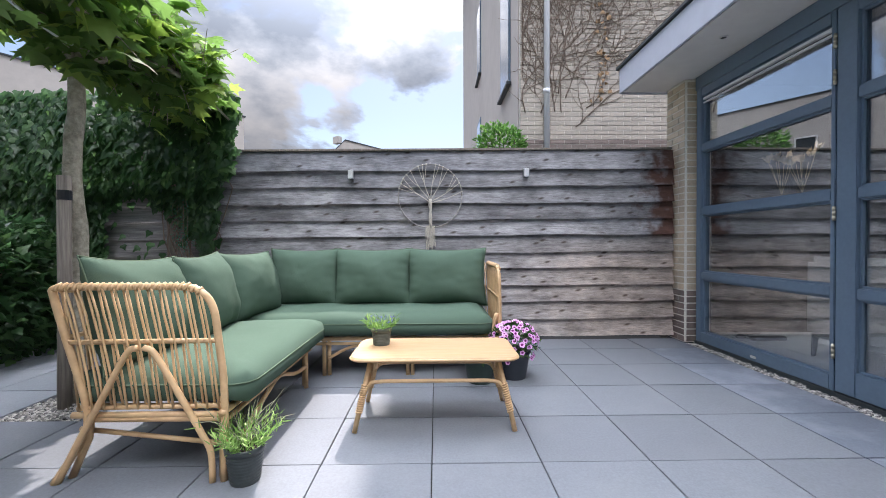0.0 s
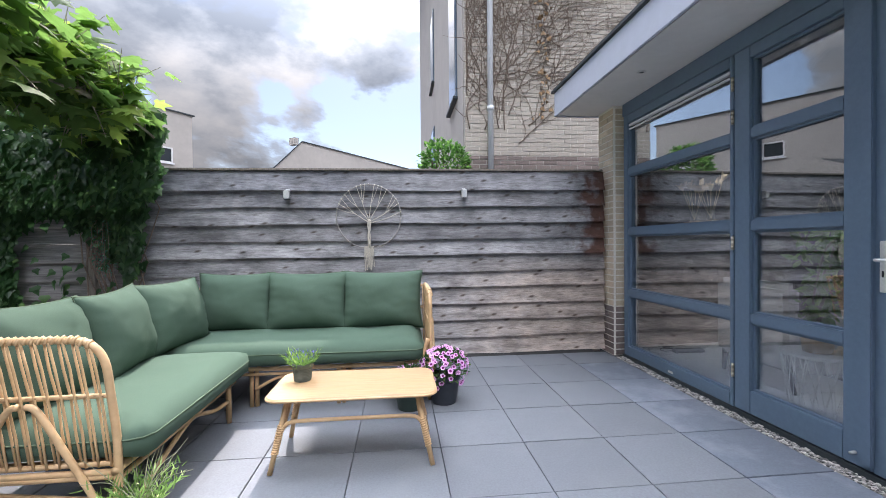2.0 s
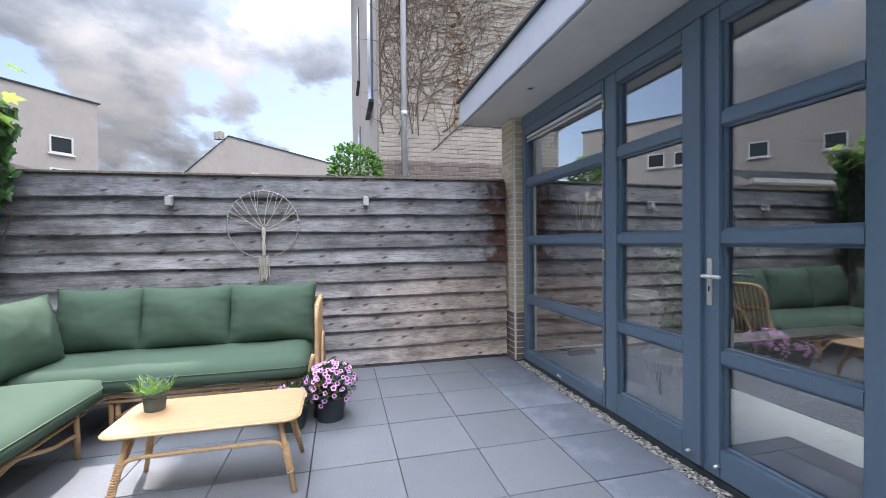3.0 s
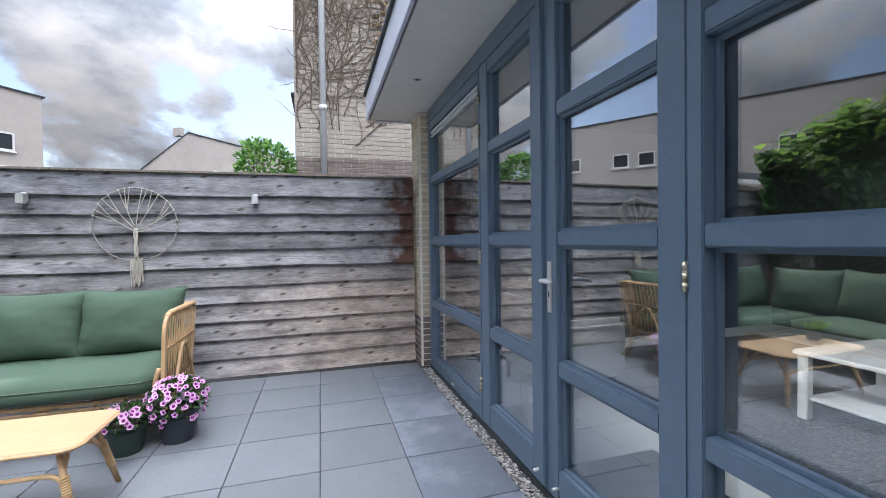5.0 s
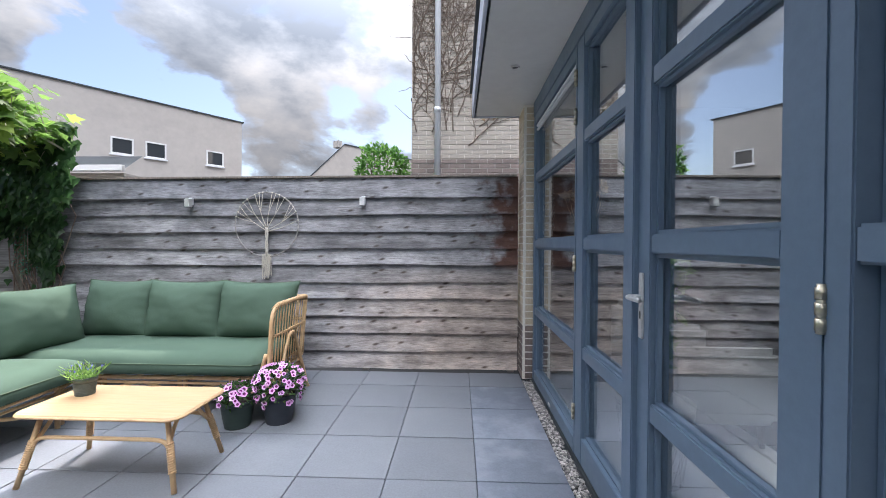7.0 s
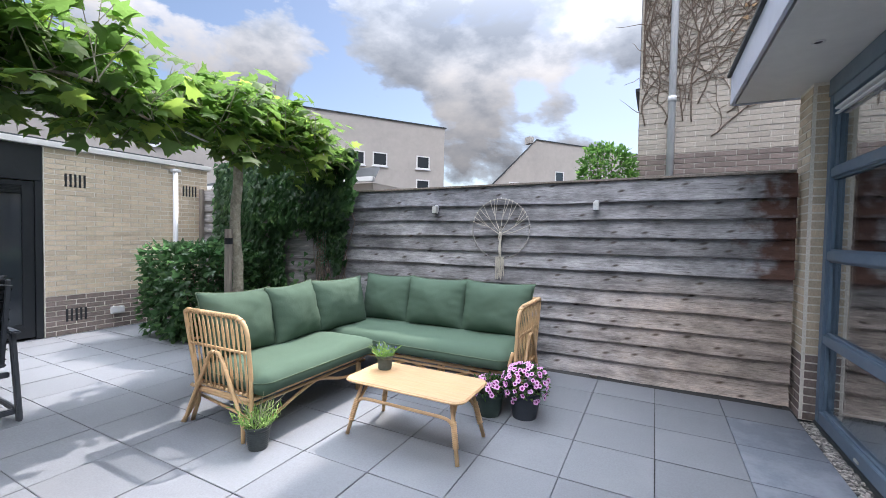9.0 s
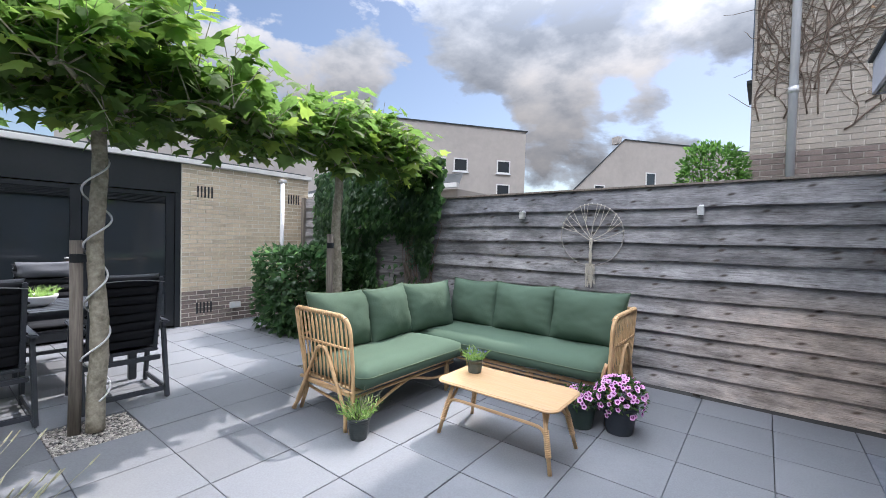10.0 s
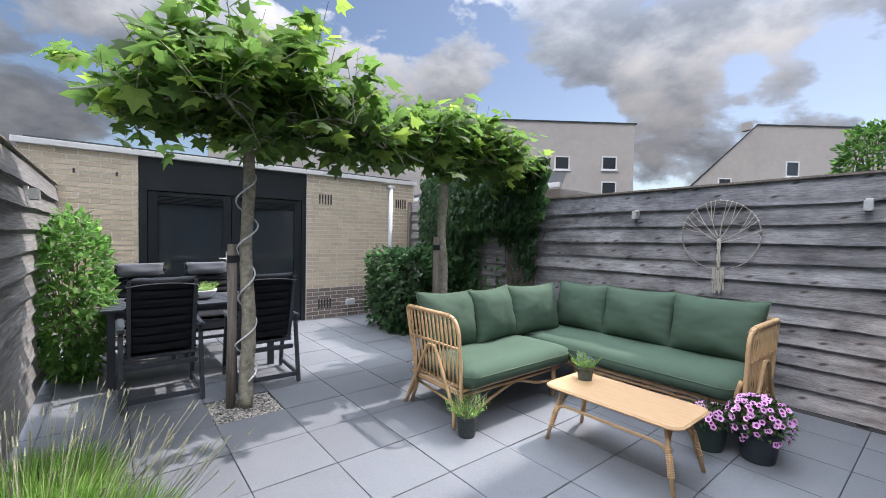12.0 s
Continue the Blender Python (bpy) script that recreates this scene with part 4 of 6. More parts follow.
part("leg", rod([(-3.98, -1.34, 0.0), (-3.96, -1.34, 0.28)], 0.016, 8), RATTAN, sofa_a, "", True)
part("brace", rod(smooth_path([(F, -2.49, 0.03), (F, -2.25, 0.14), (F, -1.98, 0.225), (F, -1.85, 0.235), (F, -1.62, 0.17), (F, -1.42, 0.15)], 4), 0.0125, 8), RATTAN, sofa_a, "", True)
part("brace", rod([(-3.98, -2.46, 0.20), (F - 0.02, -2.46, 0.13)], 0.011, 8), RATTAN, sofa_a, "", True)
for k in range(9):
    y = -2.42 + k * 0.13
    part("slat", rod([(-3.98, y, 0.285), (F, y, 0.285)], 0.010, 6), RATTAN, sofa_a, "", True)
seat_cushion(-4.01, -3.235, -2.495, -1.27, 0.297, 0.465, "plump green canvas seat cushion on the rattan chaise")

sofa_b = thing("corner_sofa", pose(0, 0, 0), "long rattan half of a corner sofa with a woven stick arm", "sofa", "corner sofa halves")
arm_panel(sofa_b, (-1.962, -0.455, 0), (0, -1, 0), (1, 0, 0), 0.925)
back_panel(sofa_b, (-4.0, -0.40, 0), (-1.98, -0.40, 0), (0, 1, 0))
G = -1.15
part("front_rail", rod(smooth_path([(-4.0, G, 0.285), (-3.0, G, 0.283), (-2.25, G, 0.285), (-2.10, G, 0.295), (-2.03, G - 0.005, 0.34), (-1.985, G - 0.01, 0.47)], 5), 0.016, 8), RATTAN, sofa_b, "", True)
part("front_rail", rod([(-3.98, G, 0.245), (-2.05, G, 0.245)], 0.011, 8), RATTAN, sofa_b, "", True)
for x in (-3.29, -2.66):
    part("leg", rod([(x, G + 0.02, 0.0), (x, G + 0.02, 0.28)], 0.0155, 8), RATTAN, sofa_b, "", True)
    part("leg", rod([(x + 0.035, G + 0.03, 0.0), (x + 0.035, G + 0.03, 0.28)], 0.0155, 8), RATTAN, sofa_b, "", True)
for x in (-3.95, -2.66):
    part("leg", rod([(x, -0.44, 0.0), (x, -0.44, 0.29)], 0.0155, 8), RATTAN, sofa_b, "", True)
for a, c in ((-3.26, -2.98), (-2.66, -2.94), (-2.62, -2.34), (-2.02, -2.30)):
    part("brace", rod(smooth_path([(a, G + 0.01, 0.13), (a * 0.5 + c * 0.5, G + 0.01, 0.205), (c, G + 0.01, 0.245)], 4), 0.0115, 8), RATTAN, sofa_b, "", True)
for k in range(15):
    x = -3.9 + k * 0.13
    part("slat", rod([(x, G, 0.285), (x, -0.36, 0.285)], 0.010, 6), RATTAN, sofa_b, "", True)
seat_cushion(-4.01, -2.015, -1.225, -0.42, 0.299, 0.475, "long plump green canvas seat cushion on the rattan sofa")

SG = "green back cushions"
for k, (a, c) in enumerate(((-3.90, -3.33), (-3.33, -2.685), (-2.685, -2.02))):
    cushion("back_cushion", c - a + 0.045, 0.51, 0.27, pose((a + c) / 2, -0.555, 0.70, -13, 0, (0, 1, -1)[k]), 30 + k, "plump dark green canvas back cushion leaning on the sofa back", SG)
for k, (a, c) in enumerate(((-2.47, -1.88), (-1.89, -1.36), (-1.37, -0.74))):
    cushion("back_cushion", c - a + 0.04, 0.51, 0.27, pose(-3.90 + (0, 0.015, 0.03)[k], (a + c) / 2, 0.682, -13, (2, -2, 0)[k], 90 + (0, 5, -9)[k]), 40 + k, "plump dark green canvas back cushion leaning on the chaise back", SG)


# ---- coffee table ----
def rounded_slab(w, d, z0, z1, r, bevel, n=7):
    bm = bmesh.new()
    pts = []
    for cx, cy, a0 in ((w / 2 - r, d / 2 - r, 0), (-w / 2 + r, d / 2 - r, 90), (-w / 2 + r, -d / 2 + r, 180), (w / 2 - r, -d / 2 + r, 270)):
        for k in range(n + 1):
            a = radians(a0 + 90 * k / n)
            pts.append((cx, cy, math.cos(a), math.sin(a)))
    rings = []
    for ins, z in ((bevel, z0), (0, z0 + bevel), (0, z1 - bevel), (bevel, z1)):
        rings.append([bm.verts.new((cx + (r - ins) * ca, cy + (r - ins) * sa, z)) for cx, cy, ca, sa in pts])
    m = len(pts)
    for a, b in zip(rings, rings[1:]):
        for k in range(m):
            bm.faces.new((a[k], a[(k + 1) % m], b[(k + 1) % m], b[k]))
    bm.faces.new(rings[0][::-1])
    bm.faces.new(rings[-1])
    return bm


TX, TY = -2.452, -1.875
table = thing("coffee_table", pose(TX, TY, 0), "low honey-coloured coffee table with rounded top and rattan legs", "coffee table")
part("tabletop", rounded_slab(0.905, 0.475, 0.374, 0.396, 0.075, 0.006), TABLE_WOOD, table)
part("edge_band", rounded_slab(0.915, 0.485, 0.378, 0.391, 0.08, 0.004), RATTAN, table)
for sx in (-1, 1):
    for sy in (-1, 1):
        foot, top = Vector((sx * 0.425, sy * 0.215, 0)), Vector((sx * 0.345, sy * 0.15, 0.374))
        lg = part("leg", rod([foot, foot.lerp(top, 0.5), top], 0.0135, 8), RATTAN, table, "", True)
        ax = (top - foot).normalized()
        e1 = ax.orthogonal().normalized()
        e2 = ax.cross(e1)
        coil = [foot.lerp(top, 0.25 + 0.40 * k / 110) + (e1 * math.cos(k * 0.75) + e2 * math.sin(k * 0.75)) * 0.0155 for k in range(111)]
        part("wrapping", rod(coil, 0.0052, 5), RATTAN, lg, "woven rattan wrapping", True)
    a, b = Vector((sx * 0.365, -0.165, 0.29)), Vector((sx * 0.365, 0.165, 0.29))
    part("hoop", rod(smooth_path([a - Vector((0, 0, 0.06)), Vector((sx * 0.355, -0.12, 0.285)), Vector((sx * 0.35, -0.07, 0.34)), Vector((sx * 0.345, 0, 0.372)), Vector((sx * 0.35, 0.07, 0.34)), Vector((sx * 0.355, 0.12, 0.285)), b - Vector((0, 0, 0.06))], 4), 0.0105, 8), RATTAN, table, "", True)
for sy in (-1, 1):
    y = sy * 0.175
    part("stretcher", rod(smooth_path([(-0.388, y, 0.17), (-0.36, y, 0.23), (-0.31, y, 0.255), (-0.15, y, 0.258), (0.15, y, 0.258), (0.31, y, 0.255), (0.36, y, 0.23), (0.388, y, 0.17)], 4), 0.011, 8), RATTAN, table, "", True)


# ---- leaves and plants ----
def leaf_shape(pts):
    """A leaf from half an outline, mirrored, fanned from its midrib."""
    full = [*pts, *[(-x, y) for x, y in pts[::-1] if x > 1e-6]]
    vs = [(0, 0.38, 0.03)] + [(x, y, -0.22 * x * x - 0.10 * (y - 0.4) ** 2) for x, y in full]
    n = len(full)
    return np.array(vs), [(0, i + 1, (i + 1) % n + 1) for i in range(n)]


PLANE_SHAPE = leaf_shape([(0, 0.06), (0.24, 0.0), (0.54, 0.16), (0.36, 0.30), (0.60, 0.60), (0.28, 0.54), (0.17, 0.68), (0, 1.0)])
IVY_SHAPE = leaf_shape([(0, 0.05), (0.30, 0.02), (0.46, 0.30), (0.24, 0.48), (0, 1.0)])
OVAL_SHAPE = leaf_shape([(0, 0), (0.19, 0.28), (0.20, 0.55), (0, 1.0)])
BLADE_SHAPE = (np.array([(-0.02, 0, 0), (0.02, 0, 0), (0.016, 0.55, 0.03), (-0.016, 0.55, 0.03), (0, 1, 0)]), [(0, 1, 2, 3), (3, 2, 4)])


def leaves(shape, items):
    """A mesh of many leaves; items: (place, growing direction, facing direction, length)."""
    base, faces = shape
    V, Fc = [], []
    for p, d, f, s in items:
        d = Vector(d).normalized()
        f = Vector(f)
        f = f - d * f.dot(d)
        f = f.normalized() if f.length > 1e-4 else d.orthogonal().normalized()
        x = d.cross(f)
        R = np.array((x, d, f))
        k = len(V) and sum(len(v) for v in V)
        V.append(base @ R * s + np.array(p))
        Fc.append(k)
    n = len(base)
    verts = np.concatenate(V)
    fl = []
    for i in range(len(items)):
        o = i * n
        fl.extend(tuple(a + o for a in q) for q in faces)
    me = bpy.data.meshes.new("leaves")
    me.from_pydata(verts.tolist(), [], fl)
    return me


def leaf_part(name, me, mat, parent, label=""):
    me.materials.append(mat)
    ob = new(name, me)
    ob.parent = parent
    ob["kind"] = "stuff"
    if label:
        ob["label"] = label
    return ob


def rand_dir(rg, up=0.0):
    v = Vector((rg.gauss(0, 1), rg.gauss(0, 1), rg.gauss(0, 1))).normalized()
    return (v + Vector((0, 0, up))).normalized()


withered = leaves(IVY_SHAPE, [((x, NY - 0.03 - rg.uniform(0, 0.02), z), rand_dir(rg, -0.6), Vector((rg.gauss(0, 0.4), -1, 0.2)), rg.uniform(0.05, 0.085)) for x, z in WITHERED])
leaf_part("withered_foliage", withered, material("withered_leaf", (0.30, 0.19, 0.10), 0.85, grain=(40, 0.3)), vine, "dry brown leaves")

# ---- pleached plane trees ----
def plane_tree(x, y, y_from, y_to, seed, peak, label, wide=1.0):
    rg = random.Random(seed)
    tree = thing("plane_tree", pose(0, 0, 0), label, "tree", "trained plane trees")
    bends = [(x + 0.012 * math.sin(k * 1.7 + seed), y + 0.012 * math.cos(k * 1.3 + seed), 2.35 * k / 9) for k in range(10)]
    bm = tube(bmesh.new(), smooth_path(bends, 3), 0.057, 14, 0.043)
    for v in bm.verts:
        v.co += (v.co - Vector((x, y, v.co.z))) * 0.16 * noise.noise(v.co * 9)
    part("trunk", bm, BARK, tree, "mottled grey-brown plane bark", True)
    items = []
    arms = []
    for dy, dx in ((y_from - y, 0.0), (y_to - y, 0.0), ((y_from - y) * 0.85, 0.42), ((y_to - y) * 0.85, -0.42), ((y_from - y) * 0.8, -0.42), ((y_to - y) * 0.85, 0.45), ((y_from - y) * 0.4, 0.72), ((y_to - y) * 0.45, 0.78)):
        pts = [(x, y, 2.16)]
        for k in range(1, 7):
            f = k / 6
            pts.append((x + dx * wide * f ** 0.6 + rg.uniform(-0.03, 0.03), y + dy * f, 2.20 + 0.10 * math.sin(f * 3) + rg.uniform(-0.04, 0.04)))
        arm = smooth_path(pts, 3)
        arms.append(arm)
        part("limb", tube(bmesh.new(), arm, 0.026, 7, 0.010), BARK, tree, "", True)
    twigs = bmesh.new()
    for arm in arms:
        ln = sum((b - a).length for a, b in zip(arm, arm[1:]))
        for s in range(int(ln * 38) + 8):
            p = arm[rg.randrange(1, len(arm))] + Vector((rg.uniform(-0.05, 0.05), rg.uniform(-0.05, 0.05), 0))
            near = math.exp(-((p.y - y) / 0.55) ** 2)
            h = rg.uniform(0.12, 0.45) + near * peak * rg.uniform(0.3, 1.0)
            d = Vector((rg.gauss(0, 0.62), rg.gauss(0, 0.62), 1.0 if rg.random() > 0.30 else rg.uniform(-0.45, 0.25))).normalized()
            if d.z < 0.2:
                h = rg.uniform(0.15, 0.38)
            tip = p + d * h
            tube(twigs, [p, p.lerp(tip, 0.5) + Vector((0, 0, 0.02)), tip], 0.005, 4, 0.002, False)
            k = max(3, int(h / 0.062))
            for i in range(k):
                f = (i + rg.random()) / k
                q = p.lerp(tip, 0.15 + 0.85 * f)
                out = Vector((rg.gauss(0, 1), rg.gauss(0, 1), rg.uniform(-0.6, 0.35))).normalized()
                items.append((q + out * 0.05, out + Vector((0, 0, -0.25)), Vector((rg.gauss(0, 0.5), rg.gauss(0, 0.5) - 0.1, 1.0)), rg.uniform(0.10, 0.19)))
    part("brushwood", twigs, BARK, tree)["kind"] = "stuff"
    leaf_part("crown", leaves(PLANE_SHAPE, items), PLANE_LEAF, tree, "bright green lobed plane leaves")
    return tree


plane_tree(-4.72, -3.635, -4.52, -2.45, 3, 0.62, "trained plane tree with flat leafy crown over the dining set")
plane_tree(-4.74, -1.58, -2.85, -0.02, 8, 0.40, "trained plane tree with flat leafy crown beside the sofa", 0.66)


def stake(x, y, h, tx, ty):
    ob = thing("tree_stake", pose(0, 0, 0), "weathered half-round wooden tree stake with black rubber tie", "stake", "tree stakes")
    part("pole", rod([(x, y, -0.04), (x + 0.005, y + 0.01, h * 0.5), (x + 0.01, y + 0.01, h)], 0.036, 12), POST_WOOD, ob, "", True)
    bm = tube(bmesh.new(), [(x + 0.01, y + 0.01, h - 0.15), (x + 0.01, y + 0.01, h - 0.09)], 0.0385, 12)
    box(bm, min(x, tx) + 0.0, max(x, tx), min(y, ty), max(y, ty), h - 0.145, h - 0.095)
    part("tie", bm, BLACK_PAINT, ob)


stake(-4.765, -3.75, 1.33, -4.72, -3.65)
stake(-4.735, -1.69, 1.42, -4.75, -1.61)

cord = tagged(solid("light_hose", rod(smooth_path([(-4.72 + (0.072 + 0.012 * math.sin(a * 0.37)) * math.cos(a), -3.64 + (0.072 + 0.012 * math.sin(a * 0.37)) * math.sin(a), 0.22 + 2.0 * a / 32) for a in (0.55 * k for k in range(59))], 2), 0.0068, 6), PIPE_GREY, True), "pale grey light hose wound round the tree trunk", "light hose")
rgc = random.Random(2)
tagged(solid("light_hose", rod(smooth_path([(-4.60 + rgc.uniform(-0.1, 0.1), -4.7 + 0.28 * k, 2.28 + 0.10 * math.sin(k * 1.1)) for k in range(15)], 5), 0.0085, 6), PIPE_GREY, True), "pale grey light hose strung along the tree crowns", "light hose")

# gravel in the tree openings and along the house
PEBBLE = bpy.data.materials.new("pebbles")
PEBBLE.use_nodes = True
_nt = PEBBLE.node_tree
_geo, _rmp = _nt.nodes.new("ShaderNodeNewGeometry"), _nt.nodes.new("ShaderNodeValToRGB")
_nt.links.new(_geo.outputs["Random Per Island"], _rmp.inputs[0])
_rmp.color_ramp.elements[0].color, _rmp.color_ramp.elements[1].color = (0.10, 0.10, 0.10, 1), (0.62, 0.59, 0.54, 1)
_mid = _rmp.color_ramp.elements.new(0.5)
_mid.color = (0.33, 0.31, 0.28, 1)
_nt.links.new(_rmp.outputs[0], _nt.nodes["Principled BSDF"].inputs["Base Color"])
_nt.nodes["Principled BSDF"].inputs["Roughness"].default_value = 0.75


def gravel(x0, x1, y0, y1, count, seed, z=-0.012):
    rg = np.random.RandomState(seed)
    b = np.array([(1, 0, 0), (-1, 0, 0), (0, 1, 0), (0, -1, 0), (0, 0, 1), (0, 0, -1), (0.6, 0.6, 0.5), (-0.6, 0.6, 0.5), (-0.6, -0.6, 0.5), (0.6, -0.6, 0.5)])
    fs = [(0, 6, 9), (6, 2, 7), (7, 1, 8), (8, 3, 9), (6, 7, 4), (7, 8, 4), (8, 9, 4), (9, 6, 4), (0, 2, 6), (2, 1, 7), (1, 3, 8), (3, 0, 9), (0, 5, 2), (2, 5, 1), (1, 5, 3), (3, 5, 0)]
    V, Q = [], []
    for i in range(count):
        s = rg.uniform(0.006, 0.013) * np.array((rg.uniform(0.8, 1.4), rg.uniform(0.7, 1.1), rg.uniform(0.5, 0.8)))
        a = rg.uniform(0, 6.28)
        R = np.array(((math.cos(a), -math.sin(a), 0), (math.sin(a), math.cos(a), 0), (0, 0, 1)))
        V.extend(((b * s * rg.uniform(0.8, 1.2, (10, 1))) @ R.T + (rg.uniform(x0, x1), rg.uniform(y0, y1), z + rg.uniform(-0.012, 0.006))).tolist())
        Q.extend(tuple(k + i * 10 for k in f) for f in fs)
    me = bpy.data.meshes.new("gravel")
    me.from_pydata(V, [], Q)
    me.materials.append(PEBBLE)
    return tagged(new("gravel", me), "mixed grey and white gravel stones", "gravel", "", "stuff")


gravel(-4.958, -4.472, -3.898, -3.412, 2600, 1)
gravel(-4.958, -4.472, -1.898, -1.412, 2400, 2)
gravel(0.042, 0.122, -5.0, -0.2, 4200, 3, -0.006)


# ---- ivy, hedge and shrubs ----
def ivy_wall():
    rg = random.Random(21)
    ob = thing("ivy", pose(0, 0, 0), "dense dark green ivy hanging over the old plank fence", "ivy")
    items, near = [], []
    while len(items) < 7600:
        x, z = rg.uniform(-7.1, -4.36), rg.uniform(0.05, 2.45)
        hole = (-5.72 < x < -4.97 and 0.30 < z < 1.42 + 0.10 * math.sin(x * 9)) or (x > -4.97 and z < 0.88 + 1.5 * abs(x + 4.74))
        drop = x > -4.62 and z < 1.40 + 2.2 * (x + 4.62) + 0.10 * math.sin(x * 23)
        if (hole and rg.random() > 0.03) or drop:
            continue
        bulge = 0.16 + 0.26 * max(0, noise.noise((x * 1.3, z * 1.3, 4))) + 0.28 * math.exp(-((z - 1.9) / 0.5) ** 2) * math.exp(-((x + 5.9) / 0.9) ** 2)
        if x > -5.95 and z < 1.6:
            bulge = 0.05 + 0.3 * bulge
        depth = bulge * (1 - 0.55 * rg.random() ** 2)
        items.append(((x, -0.03 - depth, z), (rg.gauss(0, 0.5), rg.uniform(-0.6, 0.0), -1), (rg.gauss(0, 0.55), -1, rg.uniform(0.0, 0.9)), rg.uniform(0.07, 0.125)))
    leaf_part("foliage", leaves(IVY_SHAPE, items), IVY_LEAF, ob)
    bm = bmesh.new()
    for k in range(26):
        x = rg.choice((rg.uniform(-6.9, -6.1), rg.uniform(-4.98, -4.75)))
        pts = [(x, -0.06, 0.0)]
        for j in range(8):
            x += rg.uniform(-0.12, 0.12)
            pts.append((x, -0.06 - rg.uniform(0, 0.05), 0.26 * (j + 1)))
        tube(bm, pts, 0.008, 5, 0.004)
    part("stalk", bm, IVY_BARK, ob)["kind"] = "stuff"


ivy_wall()


def leafy_mass(name, c, r, count, shape, mat, size, seed, label, category, square=2.0, stems=True):
    """A shrub: leaves in a shell round a rounded body, thinning inwards."""
    rg = random.Random(seed)
    ob = thing(name, pose(c[0], c[1], 0), label, category)
    items = []
    while len(items) < count:
        d = rand_dir(rg)
        q = (abs(d.x) ** square + abs(d.y) ** square + abs(d.z) ** square) ** (-1 / square)
        s = q * (0.62 + 0.38 * rg.random() ** 0.5) * (1 + 0.16 * noise.noise(d * 2.3 + Vector((seed, 0, 0))) + 0.08 * noise.noise(d * 6))
        p = Vector((d.x * r[0] * s, d.y * r[1] * s, c[2] + d.z * r[2] * s))
        if p.z < 0.03:
            continue
        items.append((p, d + rand_dir(rg) * 0.9 + Vector((0, 0, -0.15)), d + Vector((0, 0, 0.7)) + rand_dir(rg) * 0.5, rg.uniform(*size)))
    leaf_part("foliage", leaves(shape, items), mat, ob)
    if stems:
        bm = bmesh.new()
        for k in range(14):
            d = rand_dir(rg, 0.9)
            tube(bm, smooth_path([(d.x * 0.04, d.y * 0.04, -0.05), (d.x * r[0] * 0.3, d.y * r[1] * 0.3, c[2] * 0.6), (d.x * r[0] * 0.75, d.y * r[1] * 0.75, c[2] + d.z * r[2] * 0.75)], 3), 0.011, 5, 0.004)
        part("stalk", bm, IVY_BARK, ob)["kind"] = "stuff"
    return ob


leafy_mass("ivy_hedge", (-6.45, -0.80, 0.60), (0.62, 0.62, 0.63), 4600, IVY_SHAPE, IVY_LEAF, (0.065, 0.11), 31, "clipped rounded ivy hedge block beside the shed wall", "hedge", 4.5)
leafy_mass("shrub", (-6.25, -4.78, 0.80), (0.50, 0.27, 0.76), 2600, OVAL_SHAPE, SHRUB_LEAF, (0.06, 0.11), 33, "bushy bright green laurel-like shrub against the fence", "shrub", 2.4)
leafy_mass("corner_shrub", (-1.58, 1.25, 2.18), (0.34, 0.22, 0.40), 1900, OVAL_SHAPE, SHRUB_LEAF, (0.05, 0.09), 35, "green shrub top showing above the fence", "shrub", 2.2)
leafy_mass("corner_shrub", (-2.35, 1.9, 1.78), (0.25, 0.2, 0.42), 500, OVAL_SHAPE, SHRUB_LEAF, (0.05, 0.09), 36, "green shrub tip showing above the fence", "shrub", 2.2)


def grass_clump(x, y, r, h, count, seed, label, name="lavender_clump"):
    rg = random.Random(seed)
    ob = thing(name, pose(x, y, 0), label, "plant")
    items = []
    for k in range(count):
        a, q = rg.uniform(0, 6.28), r * rg.random() ** 0.5
        p = Vector((q * math.cos(a), q * math.sin(a), rg.uniform(0, 0.06)))
        d = Vector((p.x / r * 0.7 + rg.gauss(0, 0.25), p.y / r * 0.7 + rg.gauss(0, 0.25), 1))
        items.append((p, d, rand_dir(rg), h * rg.uniform(0.4, 0.75)))
    leaf_part("grass_tuft", leaves(BLADE_SHAPE, items), GRASS_LEAF, ob)
    bm, heads = bmesh.new(), bmesh.new()
    for k in range(count // 40):
        a, q = rg.uniform(0, 6.28), r * rg.random() ** 0.5
        p = Vector((q * math.cos(a), q * math.sin(a), 0.05))
        d = Vector((math.cos(a) * rg.uniform(0.1, 0.8), math.sin(a) * rg.uniform(0.1, 0.8), 1)).normalized()
        ln = h * rg.uniform(0.95, 1.5)
        tip = p + d * ln + Vector((d.x * 0.08, d.y * 0.08, -0.03))
        tube(bm, [p, p + d * ln * 0.6, tip], 0.0016, 3, 0.0012, False)
        tube(heads, [tip, tip + (d + Vector((d.x, d.y, 0)) * 0.4) * 0.018, tip + (d + Vector((d.x, d.y, 0)) * 0.4) * 0.04], 0.0042, 5, 0.002)
    part("stalk", bm, SEED_HEAD, ob)["kind"] = "stuff"
    part("seed_spray", heads, SEED_HEAD, ob, "pale dried seed heads")["kind"] = "stuff"


SEED_HEAD = material("seed_head", (0.36, 0.36, 0.24), 0.8, grain=(60, 0.2))
grass_clump(-3.16, -4.74, 0.36, 0.42, 6000, 51, "pale green lavender clump with long seed stems by the fence")
grass_clump(-3.80, -4.80, 0.24, 0.40, 2400, 52, "pale green lavender clump with long seed stems by the fence")


